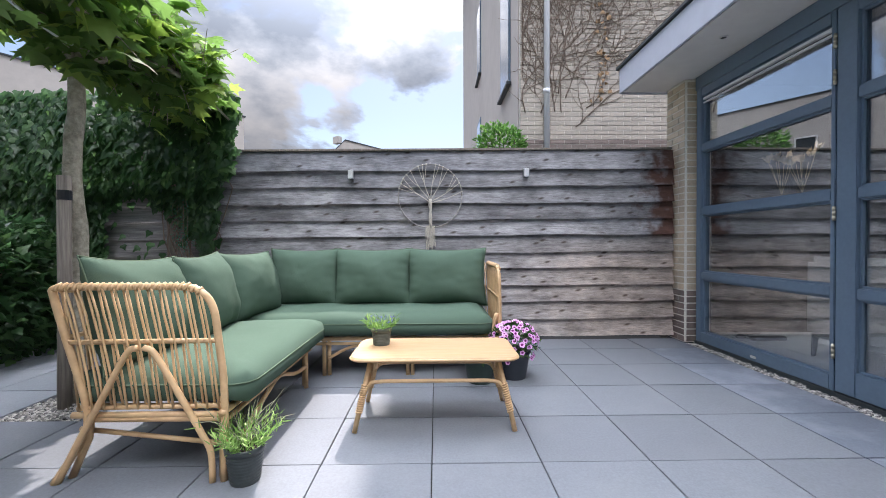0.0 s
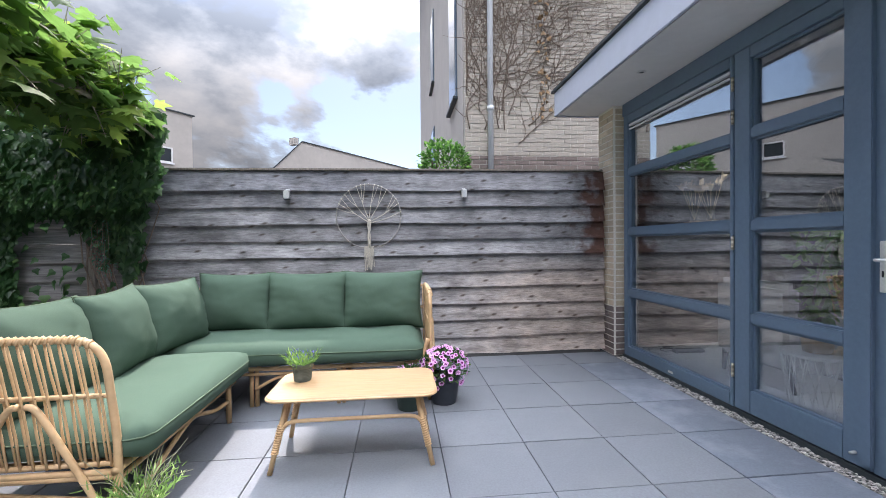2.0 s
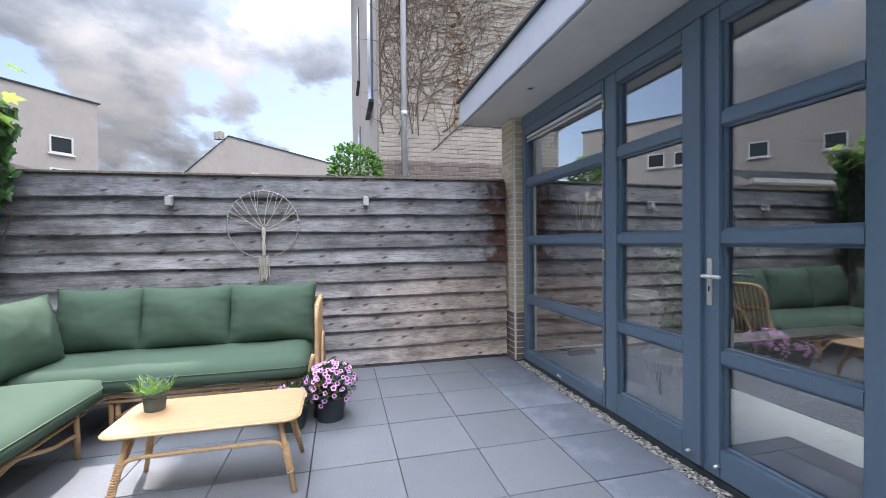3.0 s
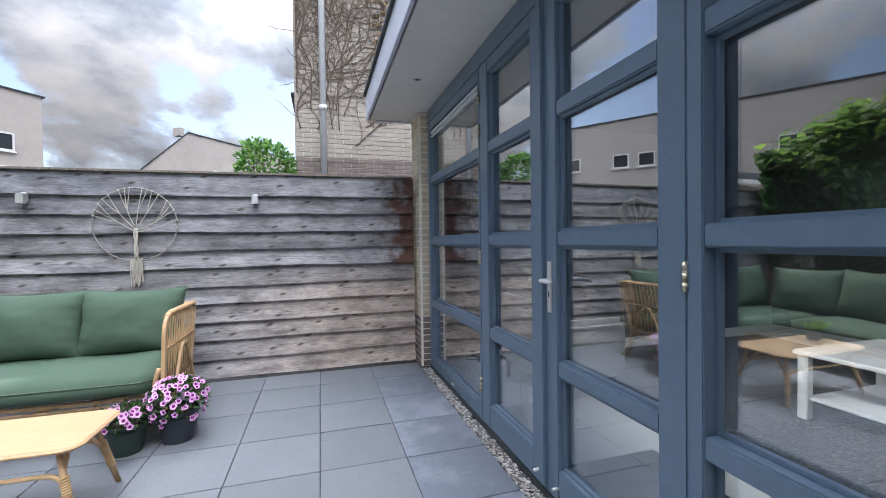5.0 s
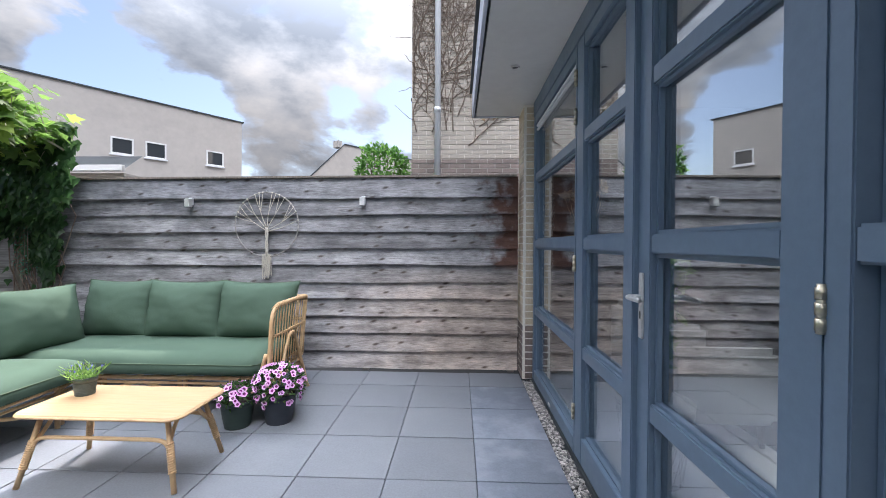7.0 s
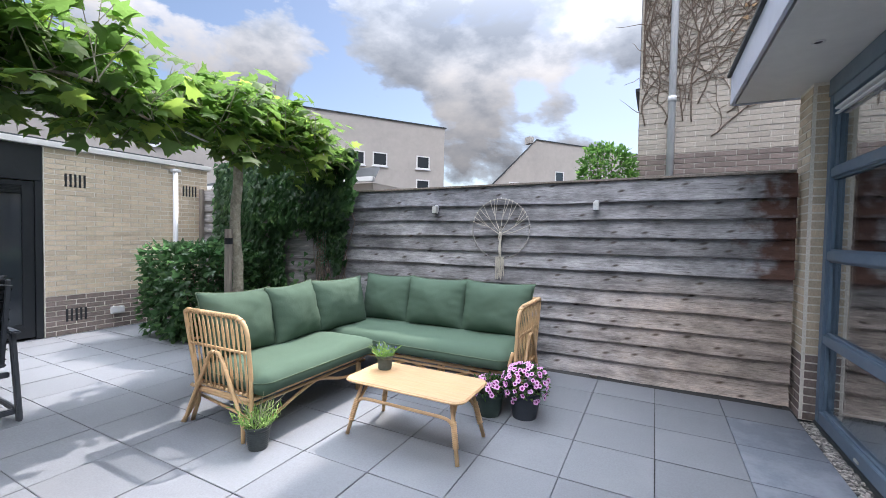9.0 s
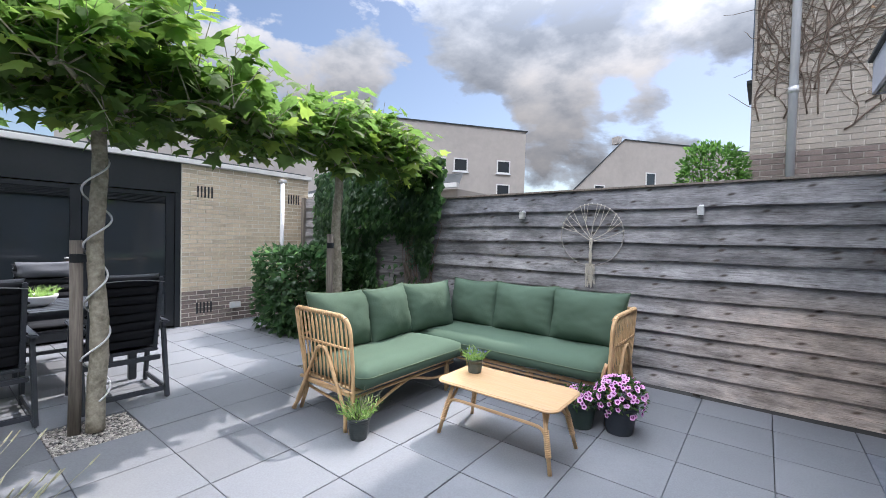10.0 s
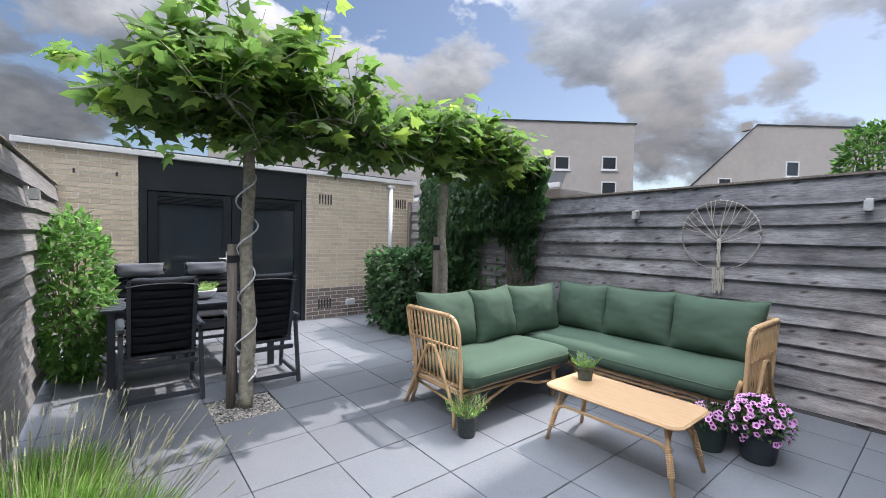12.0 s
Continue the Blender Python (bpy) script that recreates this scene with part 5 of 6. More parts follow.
# ---- pots ----
POT_DARK = material("dark_glazed_pot", (0.035, 0.045, 0.045), 0.35, grain=(25, 0.25), wear=(14, 0.5, (0.075, 0.085, 0.08)), bump=0.002)
POT_RIBBED = material("grey_green_ribbed_pot", (0.085, 0.105, 0.092), 0.45, grain=(25, 0.25), wear=(14, 0.5, (0.15, 0.165, 0.145)), bump=0.002)
POT_BLUE = material("anthracite_pot", (0.028, 0.034, 0.044), 0.5, grain=(20, 0.12))
POT_GREEN = material("dark_green_pot", (0.028, 0.048, 0.040), 0.5, grain=(20, 0.12))
SOIL = material("potting_soil", (0.03, 0.022, 0.016), 0.95, grain=(80, 0.4), bump=0.003)
PINK = material("pink_petal", (0.72, 0.36, 0.66), 0.6, grain=(40, 0.12), wear=(60, 0.7, (0.84, 0.66, 0.81)))
PURPLE = material("purple_eye", (0.22, 0.015, 0.17), 0.6)
BLUE = material("blue_petal", (0.16, 0.16, 0.55), 0.6)
CREAM = material("cream_petal", (0.75, 0.72, 0.5), 0.6)


def pot(name, x, y, z, r0, r1, h, mat, label, ribs=0, rim=0.012):
    ob = thing(name, pose(x, y, z), label, "plant pot")
    prof = [(r0 * 0.6, 0.0), (r0, 0.0)]
    n = 26 if ribs else 6
    for k in range(n + 1):
        f = k / n
        prof.append((r0 + (r1 - r0) * f ** 0.8 + (0.0022 * math.sin(f * ribs * 6.283) if ribs else 0), 0.004 + (h - 0.03) * f))
    prof += [(r1 + rim * 0.5, h - 0.026), (r1 + rim * 0.6, h - 0.004), (r1 + rim * 0.3, h), (r1 - 0.004, h - 0.002), (r1 - 0.008, h - 0.02)]
    part("body", lathe(prof, 28), mat, ob, "", True)
    part("soil", lathe([(r1 - 0.009, h - 0.03), (r1 - 0.009, h - 0.018), (r1 * 0.4, h - 0.012)], 18), SOIL, ob)
    return ob


def spikes(ob, z, r, h, count, seed, mat, flowers=None):
    rg = random.Random(seed)
    items, heads = [], []
    for k in range(count):
        a, q = rg.uniform(0, 6.28), rg.random() ** 0.5
        d = Vector((math.cos(a) * q * 0.75, math.sin(a) * q * 0.75, 1)).normalized()
        p = Vector((math.cos(a) * q * r * 0.7, math.sin(a) * q * r * 0.7, z - 0.02))
        ln = h * rg.uniform(0.45, 1.0)
        n = max(3, int(ln / 0.022))
        for i in range(n):
            f = (i + 0.5) / n
            s = p + d * ln * f + Vector((d.x, d.y, 0)) * 0.05 * f * f
            items.append((s, d + rand_dir(rg) * 0.75, rand_dir(rg), rg.uniform(0.028, 0.05)))
        if flowers and rg.random() < 0.35:
            heads.append((p + d * ln, d + rand_dir(rg) * 0.5, rand_dir(rg, 0.8), rg.uniform(0.014, 0.02)))
    leaf_part("foliage", leaves(BLADE_WIDE, items), mat, ob)
    if heads:
        leaf_part("blossom", leaves(OVAL_SHAPE, heads), flowers, ob, "small blue flowers")


BLADE_WIDE = (np.array([(-0.06, 0, 0), (0.06, 0, 0), (0.07, 0.5, 0.03), (-0.07, 0.5, 0.03), (0, 1, 0)]), [(0, 1, 2, 3), (3, 2, 4)])
lav = pot("lavender_pot", -3.25, -2.52, 0, 0.058, 0.074, 0.155, POT_DARK, "dark ribbed pot of spiky green lavender on the tiles", 9)
spikes(lav, 0.15, 0.085, 0.175, 105, 61, leaf_material("lavender_leaf", (0.14, 0.24, 0.07), (0.34, 0.42, 0.20), 0.6))
bm = bmesh.new()
rg = random.Random(62)
for k in range(16):
    a = rg.uniform(0, 6.28)
    q = rg.uniform(0.12, 0.24)
    tube(bm, smooth_path([(0, 0, 0.14), (math.cos(a) * q * 0.5, math.sin(a) * q * 0.5, 0.26), (math.cos(a) * q, math.sin(a) * q, rg.uniform(0.28, 0.42))], 3), 0.0016, 4, 0.001, False)
part("stalk", bm, SEED_HEAD, lav)["kind"] = "stuff"
tp = pot("herb_pot", -2.77, -1.80, 0.396, 0.048, 0.055, 0.105, POT_RIBBED, "small grey-green ribbed pot of herbs on the coffee table", 8)
spikes(tp, 0.10, 0.06, 0.095, 120, 63, leaf_material("herb_leaf", (0.12, 0.22, 0.06), (0.27, 0.36, 0.12), 0.6), BLUE)


def petunia(ob, z, r, h, n, seed, droop=0.0):
    rg = random.Random(seed)
    items, spots = [], []
    for k in range(n * 5):
        d = rand_dir(rg, 0.35)
        p = Vector((d.x * r * rg.uniform(0.4, 1), d.y * r * rg.uniform(0.4, 1), z + h * 0.35 + d.z * h * 0.6))
        items.append((p, d + rand_dir(rg) * 0.6, d + Vector((0, 0, 0.6)), rg.uniform(0.03, 0.05)))
    leaf_part("foliage", leaves(OVAL_SHAPE, items), LEAF_PETUNIA, ob)
    for k in range(n):
        d = rand_dir(rg, 0.45)
        f = (d + Vector((0, -0.25, 0.25)) + rand_dir(rg) * 0.35).normalized()
        p = Vector((d.x * r, d.y * r, z + h * 0.38 + d.z * h * 0.72 - droop * max(0, -d.z)))
        x = f.orthogonal().normalized()
        y = f.cross(x)
        s = rg.uniform(0.015, 0.0215)
        bm, eye = bmesh.new(), bmesh.new()
        c = bm.verts.new(p - f * s * 0.45)
        ring = [bm.verts.new(p + (x * math.cos(a) + y * math.sin(a)) * s * (1.0 + 0.13 * math.cos(5 * a)) + f * 0.003 * math.sin(5 * a)) for a in (2 * math.pi * i / 15 for i in range(15))]
        for i in range(15):
            bm.faces.new((c, ring[i], ring[(i + 1) % 15]))
        fl = part("flower", bm, PINK, ob, "", True)
        ce = eye.verts.new(p - f * (s * 0.40))
        er = [eye.verts.new(p + (x * math.cos(a) + y * math.sin(a)) * s * 0.50 - f * s * 0.13) for a in (2 * math.pi * i / 8 for i in range(8))]
        for i in range(8):
            eye.faces.new((ce, er[i], er[(i + 1) % 8]))
        part("flower_eye", eye, PURPLE, fl)


LEAF_PETUNIA = leaf_material("petunia_leaf", (0.05, 0.10, 0.035), (0.12, 0.19, 0.06), 0.6)
p1 = pot("petunia_pot", -1.87, -1.20, 0, 0.09, 0.120, 0.21, POT_BLUE, "anthracite pot overflowing with pink petunias", 0)
petunia(p1, 0.20, 0.185, 0.20, 125, 71, 0.05)
p2 = pot("petunia_pot", -2.13, -1.29, 0, 0.085, 0.112, 0.19, POT_GREEN, "dark green pot with pink petunias beside the sofa", 0)
petunia(p2, 0.18, 0.15, 0.11, 60, 72, 0.03)


# ---- fence lamps and wall ornament ----
def fence_lamp(x, y, z, out):
    ob = thing("wall_lamp", pose(x, y, z), "small brushed steel box lamp fixed to the fence", "wall lamp", "fence lamps")
    part("bracket", boxed(-0.02, 0.02, 0 if out < 0 else -0.028, 0.028 if out < 0 else 0, -0.03, 0.045, 0.003), PIPE_GREY, ob)
    part("housing", boxed(-0.026, 0.026, out * 0.062, 0.0, -0.055, 0.03, 0.006), STEEL, ob, "brushed steel lamp box")
    part("lens", boxed(-0.02, 0.02, out * 0.056 if out > 0 else -0.056, -0.006 if out < 0 else 0.006, -0.058, -0.0545), BLACK_PAINT, ob)


fence_lamp(-1.526, -0.045, 1.722, -1)
fence_lamp(-3.297, -0.045, 1.704, -1)
fence_lamp(-5.45, -4.985, 1.70, 1)

WILLOW = material("pale_willow", (0.30, 0.285, 0.27), 0.8, grain=(30, 0.25), wear=(10, 0.5, (0.19, 0.17, 0.15)), bump=0.001)
MACRAME = material("macrame_string", (0.50, 0.465, 0.40), 0.9, grain=(80, 0.2))
orn = thing("wall_ornament", pose(-2.50, -0.062, 1.478), "round willow ring with string tree and hanging tassels", "wall ornament")
part("ring", rod([(0.322 * math.cos(a), 0, 0.322 * math.sin(a)) for a in (2 * math.pi * k / 48 for k in range(49))], 0.0065, 8), WILLOW, orn, "", True)
rg = random.Random(81)
for k in range(6):
    part("trunk_string", rod(smooth_path([(-0.012 + 0.005 * k, rg.uniform(-0.006, 0.004), -0.322), (0.014 * math.sin(k * 2), -0.008, -0.2), (0.014 * math.cos(k * 2.5), -0.006, -0.1), (-0.01 + 0.004 * k, -0.004, -0.03)], 3), 0.006, 6), MACRAME, orn, "", True)
for a, fork in ((8, ()), (24, (33, 41)), (56, (66,)), (80, (73,)), (104, (112, 97)), (128, (138,)), (157, (147, 166))):
    a2 = radians(a)
    tip = Vector((0.322 * math.cos(a2), 0, 0.322 * math.sin(a2)))
    start = Vector((0.015 * math.cos(a2), -0.004, -0.075 + 0.05 * math.sin(a2)))
    mid = start.lerp(tip, 0.5) + Vector((rg.uniform(-0.02, 0.02), -0.004, rg.uniform(-0.03, -0.01)))
    branch = part("branch_string", rod(smooth_path([start, mid, tip * 1.02], 4), 0.0048, 6, 0.003), MACRAME, orn, "", True)
    for b in (a, *fork):
        end = Vector((0.322 * math.cos(radians(b)), 0, 0.322 * math.sin(radians(b))))
        if b != a:
            part("twig_string", rod(smooth_path([mid, mid.lerp(end, 0.5) + Vector((0, -0.003, -0.008)), end], 3), 0.0028, 5), MACRAME, branch, "", True)
        part("knot", lathe([(0.001, -0.011), (0.010, -0.004), (0.010, 0.004), (0.001, 0.011)], 8), MACRAME, orn).matrix_basis = Matrix.Translation(end)
for k in range(22):
    x = -0.045 + 0.09 * k / 21
    part("tassel", rod([(x, rg.uniform(-0.012, 0.0), -0.30), (x + rg.uniform(-0.005, 0.005), rg.uniform(-0.012, 0), -0.42), (x + rg.uniform(-0.01, 0.01), -0.006, -0.50 - rg.uniform(0, 0.05))], 0.0032, 5), MACRAME, orn)
part("hook", rod([(0, 0.02, 0.335), (0, -0.005, 0.335), (0, 0, 0.322)], 0.004, 6), STEEL, orn)

# trailing string plant on the fence
ob = thing("trailing_plant", pose(-4.93, -0.14, 1.42), "blue-green trailing string plant hanging from the ivy", "plant")
rg = random.Random(83)
items, bm = [], bmesh.new()
for k in range(22):
    x, y, ln = rg.uniform(-0.10, 0.10), rg.uniform(-0.06, 0.05), rg.uniform(0.3, 0.58)
    tube(bm, [(x * 0.5, y * 0.5, 0.03), (x, y, -0.05), (x * 1.1, y, -ln)], 0.002, 4)
    for i in range(int(ln / 0.022)):
        items.append(((x, y, -0.022 * i), rand_dir(rg), rand_dir(rg), 0.026))
leaf_part("trailing_foliage", leaves(OVAL_SHAPE, items), leaf_material("string_plant_leaf", (0.05, 0.15, 0.10), (0.10, 0.24, 0.17), 0.5), ob)
part("trailing_stem", bm, IVY_BARK, ob)["kind"] = "stuff"

# ---- dining set ----
CHAIR_FRAME = material("charcoal_frame", (0.055, 0.063, 0.076), 0.45, grain=(30, 0.1), wear=(6, 0.3, (0.065, 0.072, 0.085)))
CHAIR_PAD = material("black_pad_fabric", (0.016, 0.017, 0.020), 0.9, grain=(300, 0.2), bump=0.0006, spec=0.2)
PAD_FRONT = material("grey_pad_fabric", (0.11, 0.115, 0.13), 0.9, grain=(300, 0.2), bump=0.0006, spec=0.2)
STRAP = material("pale_strap", (0.30, 0.31, 0.32), 0.8)


def bar(a, b, w, d):
    a, b = Vector(a), Vector(b)
    z = (b - a).normalized()
    x = Vector((1, 0, 0)) if abs(z.x) < 0.9 else Vector((0, 1, 0))
    y = z.cross(x).normalized()
    x = y.cross(z)
    m = Matrix((x.to_4d(), y.to_4d(), z.to_4d(), (0, 0, 0, 1))).transposed()
    for r in range(3):
        m[3][r] = 0
    m.translation = (a + b) / 2
    ln = (b - a).length
    return boxed(-w / 2, w / 2, -d / 2, d / 2, -ln / 2, ln / 2, min(w, d) * 0.22, m)


def dining_chair():
    """Recliner garden chair; its back stands at y = 0 and it faces +y."""
    ob = thing("garden_chair", pose(0, 0, 0), "charcoal folding garden chair with thick black padded cushion", "chair", "chairs round the dining table")
    for s in (-1, 1):
        x = s * 0.275
        part("leg", bar((x, -0.02, 0), (x, 0.10, 0.62), 0.032, 0.05), CHAIR_FRAME, ob)
        part("leg", bar((x, 0.60, 0), (x, 0.46, 0.62), 0.032, 0.05), CHAIR_FRAME, ob)
        part("armrest", boxed(x - 0.03, x + 0.03, 0.02, 0.58, 0.62, 0.648, 0.01), CHAIR_FRAME, ob, "smooth slate-grey armrest")
        part("runner", bar((x, 0.0, 0.07), (x, 0.58, 0.07), 0.025, 0.04), CHAIR_FRAME, ob)
        part("back_post", bar((s * 0.225, 0.14, 0.38), (s * 0.225, -0.03, 1.03), 0.03, 0.028), CHAIR_FRAME, ob)
    part("cross_bar", boxed(-0.26, 0.26, -0.01, 0.02, 0.055, 0.095, 0.006), CHAIR_FRAME, ob)
    part("cross_bar", boxed(-0.26, 0.26, 0.10, 0.14, 0.30, 0.34, 0.006), CHAIR_FRAME, ob)
    part("seat_frame", boxed(-0.25, 0.25, 0.12, 0.56, 0.375, 0.405, 0.008), CHAIR_FRAME, ob)
    pad = None
    for k in range(8):
        f0, f1 = k / 8, (k + 1) / 8
        z0, z1 = 0.43 + 0.60 * f0, 0.43 + 0.60 * f1
        yc = 0.135 - 0.155 * (f0 + f1) / 2
        bm = pillow(0.50, (z1 - z0) * 1.15, 0.062, 100 + k, 8)
        bmesh.ops.transform(bm, matrix=Matrix.Translation((0, yc + 0.005, (z0 + z1) / 2)) @ Matrix.Rotation(radians(14), 4, "X"), verts=bm.verts)
        part("back_pad", bm, CHAIR_PAD, ob, "", True)
    bm = pillow(0.46, 0.17, 0.055, 120, 8)
    bmesh.ops.transform(bm, matrix=Matrix.Translation((0, 0.055, 0.97)) @ Matrix.Rotation(radians(12), 4, "X"), verts=bm.verts)
    part("head_pad", bm, PAD_FRONT, ob, "grey head cushion", True)
    bm = pillow(0.48, 0.44, 0.06, 121, 8)
    bmesh.ops.transform(bm, matrix=Matrix.Translation((0, 0.34, 0.435)) @ Matrix.Rotation(radians(90), 4, "X"), verts=bm.verts)
    part("seat_pad", bm, CHAIR_PAD, ob, "", True)
    part("strap", rod(smooth_path([(-0.245, -0.03, 0.985), (-0.12, -0.062, 1.005), (0, -0.068, 1.01), (0.12, -0.062, 1.005), (0.245, -0.03, 0.985)], 4), 0.004, 5), STRAP, ob, "thin pale strap", True)
    return ob


first = dining_chair()
first.matrix_basis = pose(-5.10, -4.175, 0, 0, 0, 90)
copy_thing(first, pose(-5.07, -3.37, 0, 0, 0, 88))
copy_thing(first, pose(-7.12, -4.24, 0, 0, 0, -90))
copy_thing(first, pose(-7.12, -3.55, 0, 0, 0, -92))

dt = thing("dining_table", pose(-6.13, -3.83, 0), "charcoal slatted outdoor dining table", "table")
for k in range(8):
    part("slat", boxed(-0.42 + k * 0.105, -0.42 + k * 0.105 + 0.099, -0.76, 0.76, 0.695, 0.72, 0.004), CHAIR_FRAME, dt)
part("apron", boxed(-0.36, 0.36, -0.68, 0.68, 0.64, 0.694, 0.004), CHAIR_FRAME, dt)
for sx in (-1, 1):
    for sy in (-1, 1):
        part("leg", boxed(sx * 0.37 - 0.03, sx * 0.37 + 0.03, sy * 0.68 - 0.03, sy * 0.68 + 0.03, 0, 0.694, 0.006), CHAIR_FRAME, dt)
bowl = thing("planter_bowl", pose(-6.10, -3.77, 0.72), "wide grey concrete bowl with small flowering plants", "planter")
part("bowl", lathe([(0.06, 0), (0.075, 0.0), (0.13, 0.04), (0.155, 0.085), (0.157, 0.10), (0.147, 0.10), (0.14, 0.088)], 28), PIPE_GREY, bowl, "", True)
part("soil", lathe([(0.14, 0.07), (0.14, 0.088), (0.05, 0.092)], 18), SOIL, bowl)
spikes(bowl, 0.09, 0.16, 0.11, 130, 91, GRASS_LEAF, CREAM)

# ---- the room behind the glass ----
CHAIR_FABRIC = material("pale_grey_upholstery", (0.42, 0.43, 0.43), 0.9, grain=(200, 0.1), wear=(4, 0.2, (0.36, 0.37, 0.37)), bump=0.0005, spec=0.2)
WIRE = material("white_wire", (0.75, 0.75, 0.74), 0.4)
ac = thing("armchair", pose(0.98, -1.24, Z_FLOOR), "pale grey upholstered armchair on dark legs", "armchair")
part("seat", boxed(-0.28, 0.36, -0.28, 0.28, 0.18, 0.44, 0.05), CHAIR_FABRIC, ac)
part("backrest", boxed(-0.38, -0.25, -0.36, 0.36, 0.16, 0.82, 0.05), CHAIR_FABRIC, ac)
for s in (-1, 1):
    part("arm", boxed(-0.30, 0.36, s * 0.37 - 0.06, s * 0.37 + 0.06, 0.16, 0.62, 0.045), CHAIR_FABRIC, ac)
    for x in (-0.31, 0.30):
        part("leg", rod([(x, s * 0.33, 0), (x, s * 0.31, 0.18)], 0.016, 8, 0.024), BLACK_PAINT, ac)


def wire_planter(x, y):
    ob = thing("wire_planter", pose(x, y, Z_FLOOR), "white wire basket planter with a leafy bamboo-like house plant", "planter")
    for k in range(14):
        a = 2 * math.pi * k / 14
        for tw in (0.45, -0.45):
            part("wire", rod([(0.135 * math.cos(a), 0.135 * math.sin(a), 0.005), (0.165 * math.cos(a + tw * 0.5), 0.165 * math.sin(a + tw * 0.5), 0.20), (0.19 * math.cos(a + tw), 0.19 * math.sin(a + tw), 0.40)], 0.003, 5), WIRE, ob)
    for r, z in ((0.135, 0.005), (0.19, 0.40)):
        part("hoop", rod([(r * math.cos(a), r * math.sin(a), z) for a in (2 * math.pi * k / 24 for k in range(25))], 0.004, 6), WIRE, ob, "", True)
    part("tray", lathe([(0.17, 0.402), (0.194, 0.404), (0.194, 0.416), (0.17, 0.418)], 32), WIRE, ob, "round white tray top", True)
    part("inner_pot", lathe([(0.07, 0.418), (0.075, 0.418), (0.095, 0.55), (0.085, 0.55), (0.08, 0.52)], 20), TABLE_WOOD, ob, "tan inner pot", True)
    rg = random.Random(95)
    items, bm = [], bmesh.new()
    for k in range(5):
        a = rg.uniform(0, 6.28)
        pts = [(0.02 * math.cos(a), 0.02 * math.sin(a), 0.52)]
        for i in range(1, 7):
            pts.append((0.05 * i / 3 * math.cos(a + i * 0.6), 0.05 * i / 3 * math.sin(a + i * 0.6), 0.52 + 0.12 * i * rg.uniform(0.85, 1.15)))
        tube(bm, smooth_path(pts, 3), 0.010, 6, 0.005)
        for p in pts[1:]:
            for q in range(11):
                items.append((Vector(p) + rand_dir(rg) * 0.06, rand_dir(rg, -0.2), rand_dir(rg, 0.7), rg.uniform(0.05, 0.11)))
    part("stalk", bm, SHRUB_STEM, ob, "", True)
    leaf_part("foliage", leaves(OVAL_SHAPE, items), SHRUB_LEAF, ob)


SHRUB_STEM = material("green_stem", (0.14, 0.17, 0.07), 0.6, grain=(20, 0.2))
wire_planter(0.47, -1.92)
shelf = thing("round_shelf", pose(0.36, -1.06, 1.335), "round pale shelf fixed inside the window bar", "shelf")
part("top", lathe([(0.14, 0), (0.15, 0.004), (0.15, 0.02), (0.14, 0.024)], 32), TABLE_WOOD, shelf, "", True)
part("bracket", boxed(-0.158, 0.02, -0.02, 0.02, -0.05, 0.0, 0.004), BLACK_PAINT, shelf)
DRIED = material("dried_flower", (0.55, 0.42, 0.27), 0.85, grain=(60, 0.2))
VASE_GLASS = glass_material("vase_glass", (0.9, 0.93, 0.92))
rg = random.Random(97)
for x, y, h in ((-0.06, 0.02, 0.13), (0.07, -0.03, 0.15)):
    v = thing("vase", pose(0.36 + y, -1.06 + x, 1.359), "small clear glass vase with dried flowers", "vase", "vases on the shelf")
    part("glass", lathe([(0.02, 0), (0.036, 0.002), (0.036, h * 0.45), (0.016, h * 0.75), (0.018, h), (0.015, h), (0.013, h * 0.75), (0.032, h * 0.44), (0.032, 0.006), (0.01, 0.005)], 18), VASE_GLASS, v, "", True)
    for k in range(7):
        d = rand_dir(rg, 2.6)
        part("stem", rod([(0, 0, 0.02), d * 0.2, d * rg.uniform(0.26, 0.34)], 0.0022, 4), DRIED, v)
        hd = d * rg.uniform(0.24, 0.36)
        items = [(hd + rand_dir(rg) * 0.012, d + rand_dir(rg) * 0.6, rand_dir(rg), rg.uniform(0.03, 0.07)) for _ in range(9)]
        leaf_part("seed_head", leaves(OVAL_SHAPE, items), DRIED, v)
rug = tagged(solid("rug", boxed(1.33, 4.3, -4.8, -0.45, Z_FLOOR, Z_FLOOR + 0.014, 0.005), CARPET), "flecked charcoal rug on the pale floor", "rug")
tagged(solid("door_mat", boxed(0.27, 0.89, -3.34, -2.385, Z_FLOOR, Z_FLOOR + 0.01, 0.003), CHAIR_PAD), "flat black door mat inside the garden doors", "door mat")
ct = thing("white_table", pose(2.56, -2.92, Z_FLOOR + 0.014), "low white wooden table with lower shelf on the rug", "table")
part("tabletop", boxed(-0.45, 0.45, -0.6, 0.6, 0.43, 0.46, 0.006), WHITE_PAINT, ct)
part("lower_shelf", boxed(-0.40, 0.40, -0.55, 0.55, 0.13, 0.15, 0.004), WHITE_PAINT, ct)
for sx in (-1, 1):
    for sy in (-1, 1):
        part("leg", boxed(sx * 0.40 - 0.03, sx * 0.40 + 0.03, sy * 0.55 - 0.03, sy * 0.55 + 0.03, 0, 0.43, 0.004), WHITE_PAINT, ct)
ps = thing("power_strip", pose(0.74, -0.36, Z_FLOOR), "black power strip with a loose cable on the floor", "power strip")
part("housing", boxed(-0.16, 0.16, -0.04, 0.04, 0, 0.035, 0.008), BLACK_PAINT, ps)
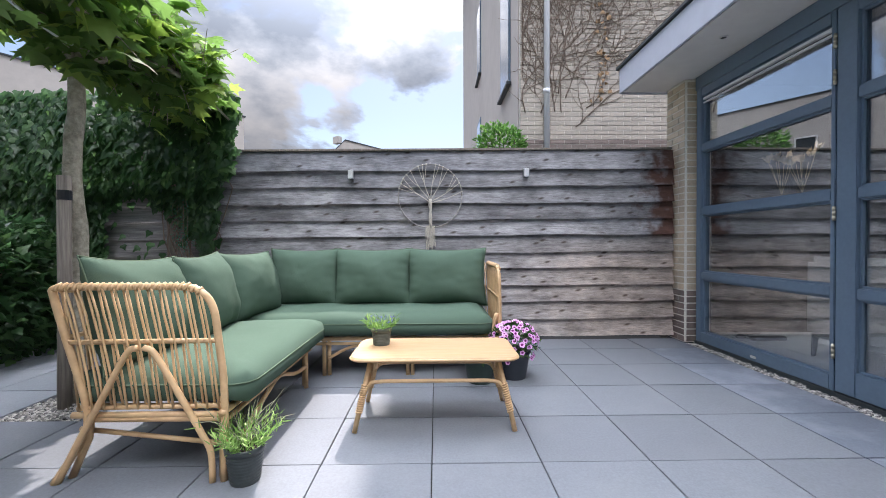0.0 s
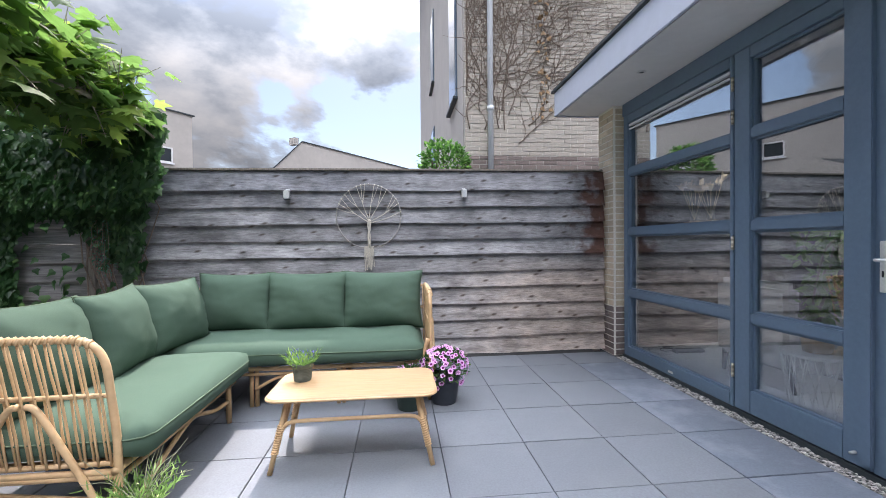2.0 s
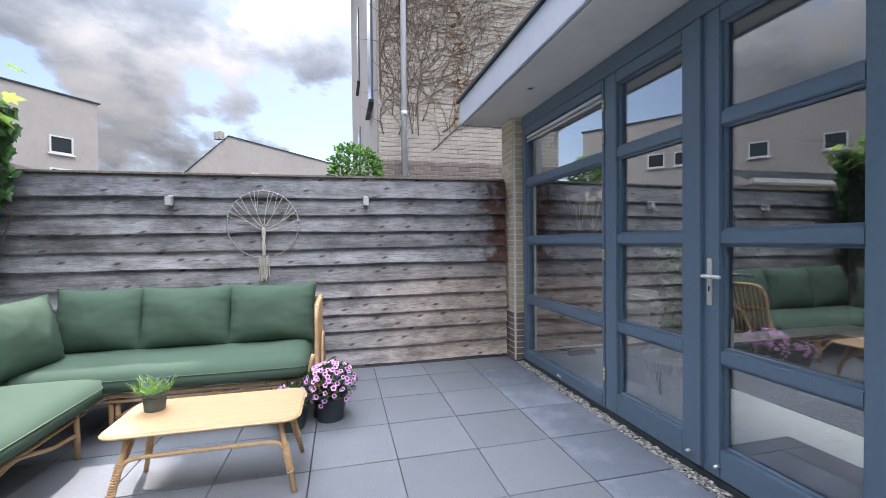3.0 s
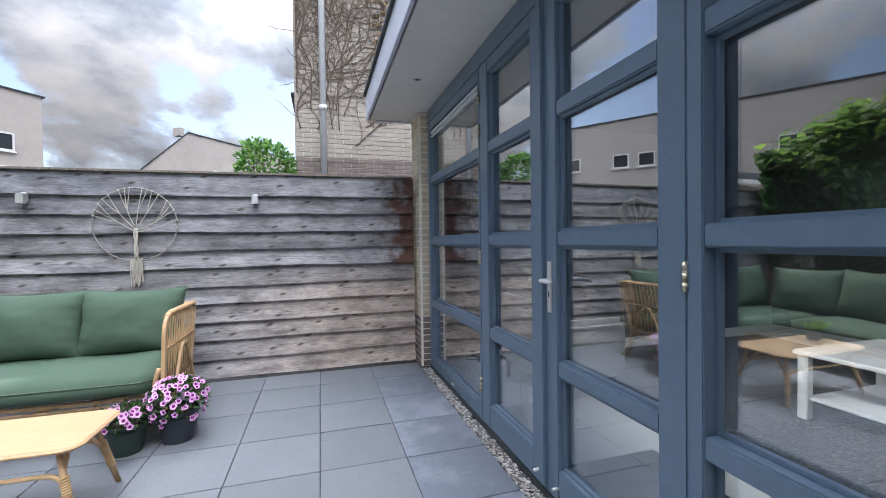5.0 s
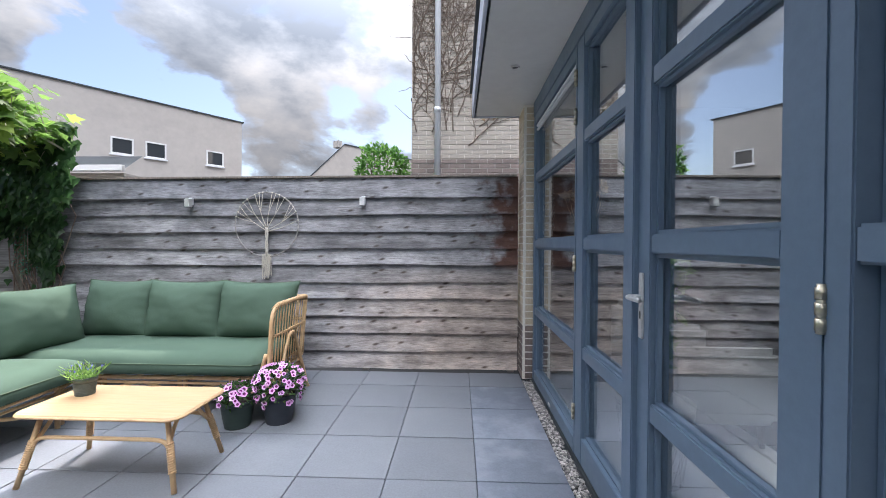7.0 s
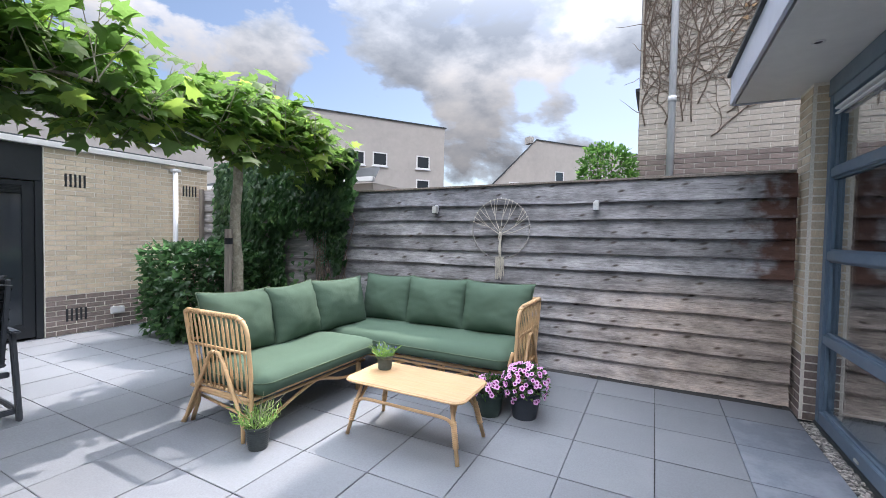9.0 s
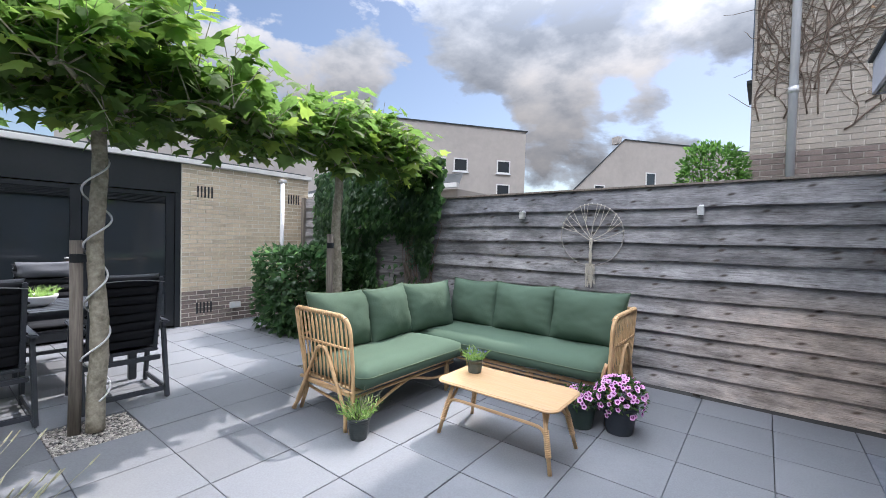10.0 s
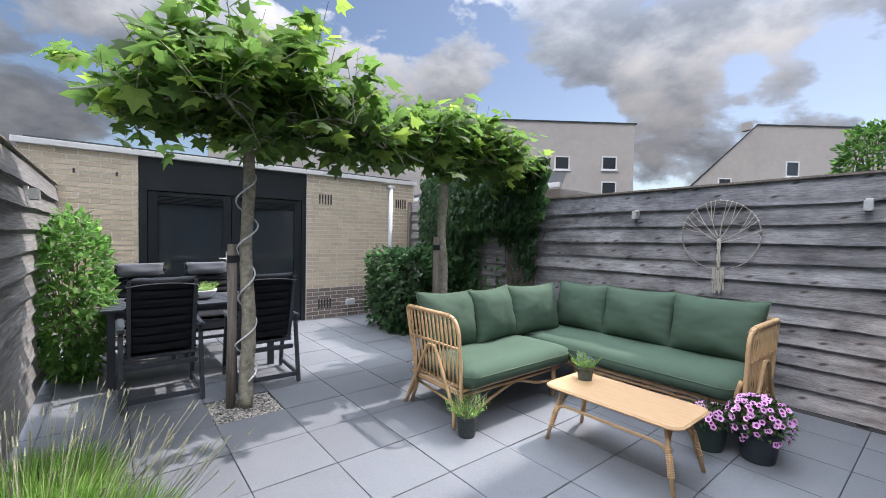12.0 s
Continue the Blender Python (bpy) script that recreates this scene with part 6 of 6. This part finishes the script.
part("cable", rod(smooth_path([(-0.16, 0, 0.02), (-0.25, 0.05, 0.01), (-0.2, 0.14, 0.012), (-0.08, 0.12, 0.01), (-0.15, 0.2, 0.01), (0.1, 0.22, 0.01)], 5), 0.004, 6), BLACK_PAINT, ps)

# ---- bricks, laid last ----
def brick_mesh(w, h, d, mat):
    me = finish(boxed(-d / 2, d / 2, -w / 2, w / 2, -h / 2, h / 2, 0.0018))
    me.materials.append(mat)
    return me


COURSE, BW, JOINT = 0.065, 0.212, 0.012


def brick_run(parent, place, y0, y1, z0, z1, split, skip, seed, limit, prefer, upper=None):
    """Courses of stretcher bricks on a face; place(a, z) gives the pose; the first `limit` in the preferred stretch are parts."""
    rg = random.Random(seed)
    light, dark = brick_mesh(BW - JOINT, COURSE - JOINT, 0.022, upper or BRICK), brick_mesh(BW - JOINT, COURSE - JOINT, 0.022, BRICK_DARK)
    rest = {}
    made = 0
    n = int(round((z1 - z0) / COURSE))
    for c in range(n):
        z = z0 + (c + 0.5) * COURSE
        a = y0 + (0.5 if c % 2 else 0.0) * BW - BW * 0.5
        while a < y1:
            lo, hi = max(a, y0), min(a + BW, y1)
            w = hi - lo
            if w > 0.03 and not skip((lo + hi) / 2, z):
                me = light if z > split else dark
                jx = rg.uniform(-0.0015, 0.0015)
                m = place((lo + hi) / 2, z, jx) @ Matrix.Diagonal((1, (w - JOINT) / (BW - JOINT), 1, 1))
                if made < limit and prefer((lo + hi) / 2, z):
                    shared("brick", me, parent, m)
                    made += 1
                else:
                    rest.setdefault(me, []).append(m)
            a += BW
    for me, ms in rest.items():
        base = np.array([v.co for v in me.vertices])
        fs = [tuple(p.vertices) for p in me.polygons]
        V, Q = [], []
        for i, m in enumerate(ms):
            M = np.array(m)
            V.append(base @ M[:3, :3].T + M[:3, 3])
            Q.extend(tuple(k + i * len(base) for k in f) for f in fs)
        mj = bpy.data.meshes.new("bricks")
        mj.from_pydata(np.concatenate(V).tolist(), [], Q)
        mj.materials.append(ISLAND[me.materials[0].name])
        o = new("bricks", mj)
        o.parent = parent
        o["kind"] = "stuff"


def island_brick(name, color, spread):
    m = material(name, color, 0.85, grain=(60, 0.16), wear=(9, 0.3, tuple(c * 0.75 for c in color)), bump=0.0015)
    nt = m.node_tree
    b = nt.nodes["Principled BSDF"]
    src = b.inputs["Base Color"].links[0].from_socket
    g, r, h = nt.nodes.new("ShaderNodeNewGeometry"), nt.nodes.new("ShaderNodeMapRange"), nt.nodes.new("ShaderNodeHueSaturation")
    nt.links.new(g.outputs["Random Per Island"], r.inputs[0])
    r.inputs[3].default_value, r.inputs[4].default_value = 1 - spread, 1 + spread
    nt.links.new(r.outputs[0], h.inputs["Value"])
    nt.links.new(src, h.inputs["Color"])
    nt.links.new(h.outputs[0], b.inputs["Base Color"])
    return m


ISLAND = {"grey_buff_brick": island_brick("grey_buff_brick_wall", (0.455, 0.40, 0.34), 0.09), "buff_brick": island_brick("buff_brick_wall", (0.63, 0.53, 0.395), 0.12), "brown_brick": island_brick("brown_brick_wall", (0.235, 0.185, 0.165), 0.22)}

# the pier between fence and window
pier = setting(thing("pier", pose(0, 0, 0), "buff brick pier on a brown brick foot", "wall"), "buff brick pier on a brown brick foot")
part("core", boxed(0.044, 0.236, -0.165, 0.15, 0.0, 2.62), MORTAR, pier)
brick_run(pier, lambda a, z, j: pose(0.050 + j, a, z), -0.17, 0.15, 0.0, 2.60, 0.50, lambda a, z: False, 1, 200, lambda a, z: True)
brick_run(pier, lambda a, z, j: pose(a, -0.160 + j, z, 0, 0, 90), 0.062, 0.18, 0.0, 2.60, 0.50, lambda a, z: False, 2, 200, lambda a, z: True)

# the shed front
shed_wall = setting(thing("wall_shed", pose(0, 0, 0), "buff brick shed front with brown plinth courses", "wall"), "buff brick shed front with brown plinth courses")
brick_run(shed_wall, lambda a, z, j: pose(SX - 0.011 + j, a, z), -1.99, 0.135, 0.0, 2.41, 0.55, lambda a, z: False, 3, 290, lambda a, z: -2.0 < a < -0.8 and z < 2.5)
brick_run(shed_wall, lambda a, z, j: pose(SX - 0.011 + j, a, z), -5.35, -4.23, 0.0, 2.41, 0.55, lambda a, z: False, 4, 0, lambda a, z: False)

# the neighbour's wall over the fence
n_wall = setting(thing("wall_neighbour", pose(0, 0, 0), "buff brick gable with brown lower courses", "wall"), "buff brick gable with brown lower courses")
brick_run(n_wall, lambda a, z, j: pose(a, NY + 0.002 + j, z, 0, 0, 90), NX, 2.6, 1.69, 7.54, 2.46, lambda a, z: False, 5, 290, lambda a, z: -1.27 < a < 0.2 and 1.9 < z < 5, BRICK_GREY)
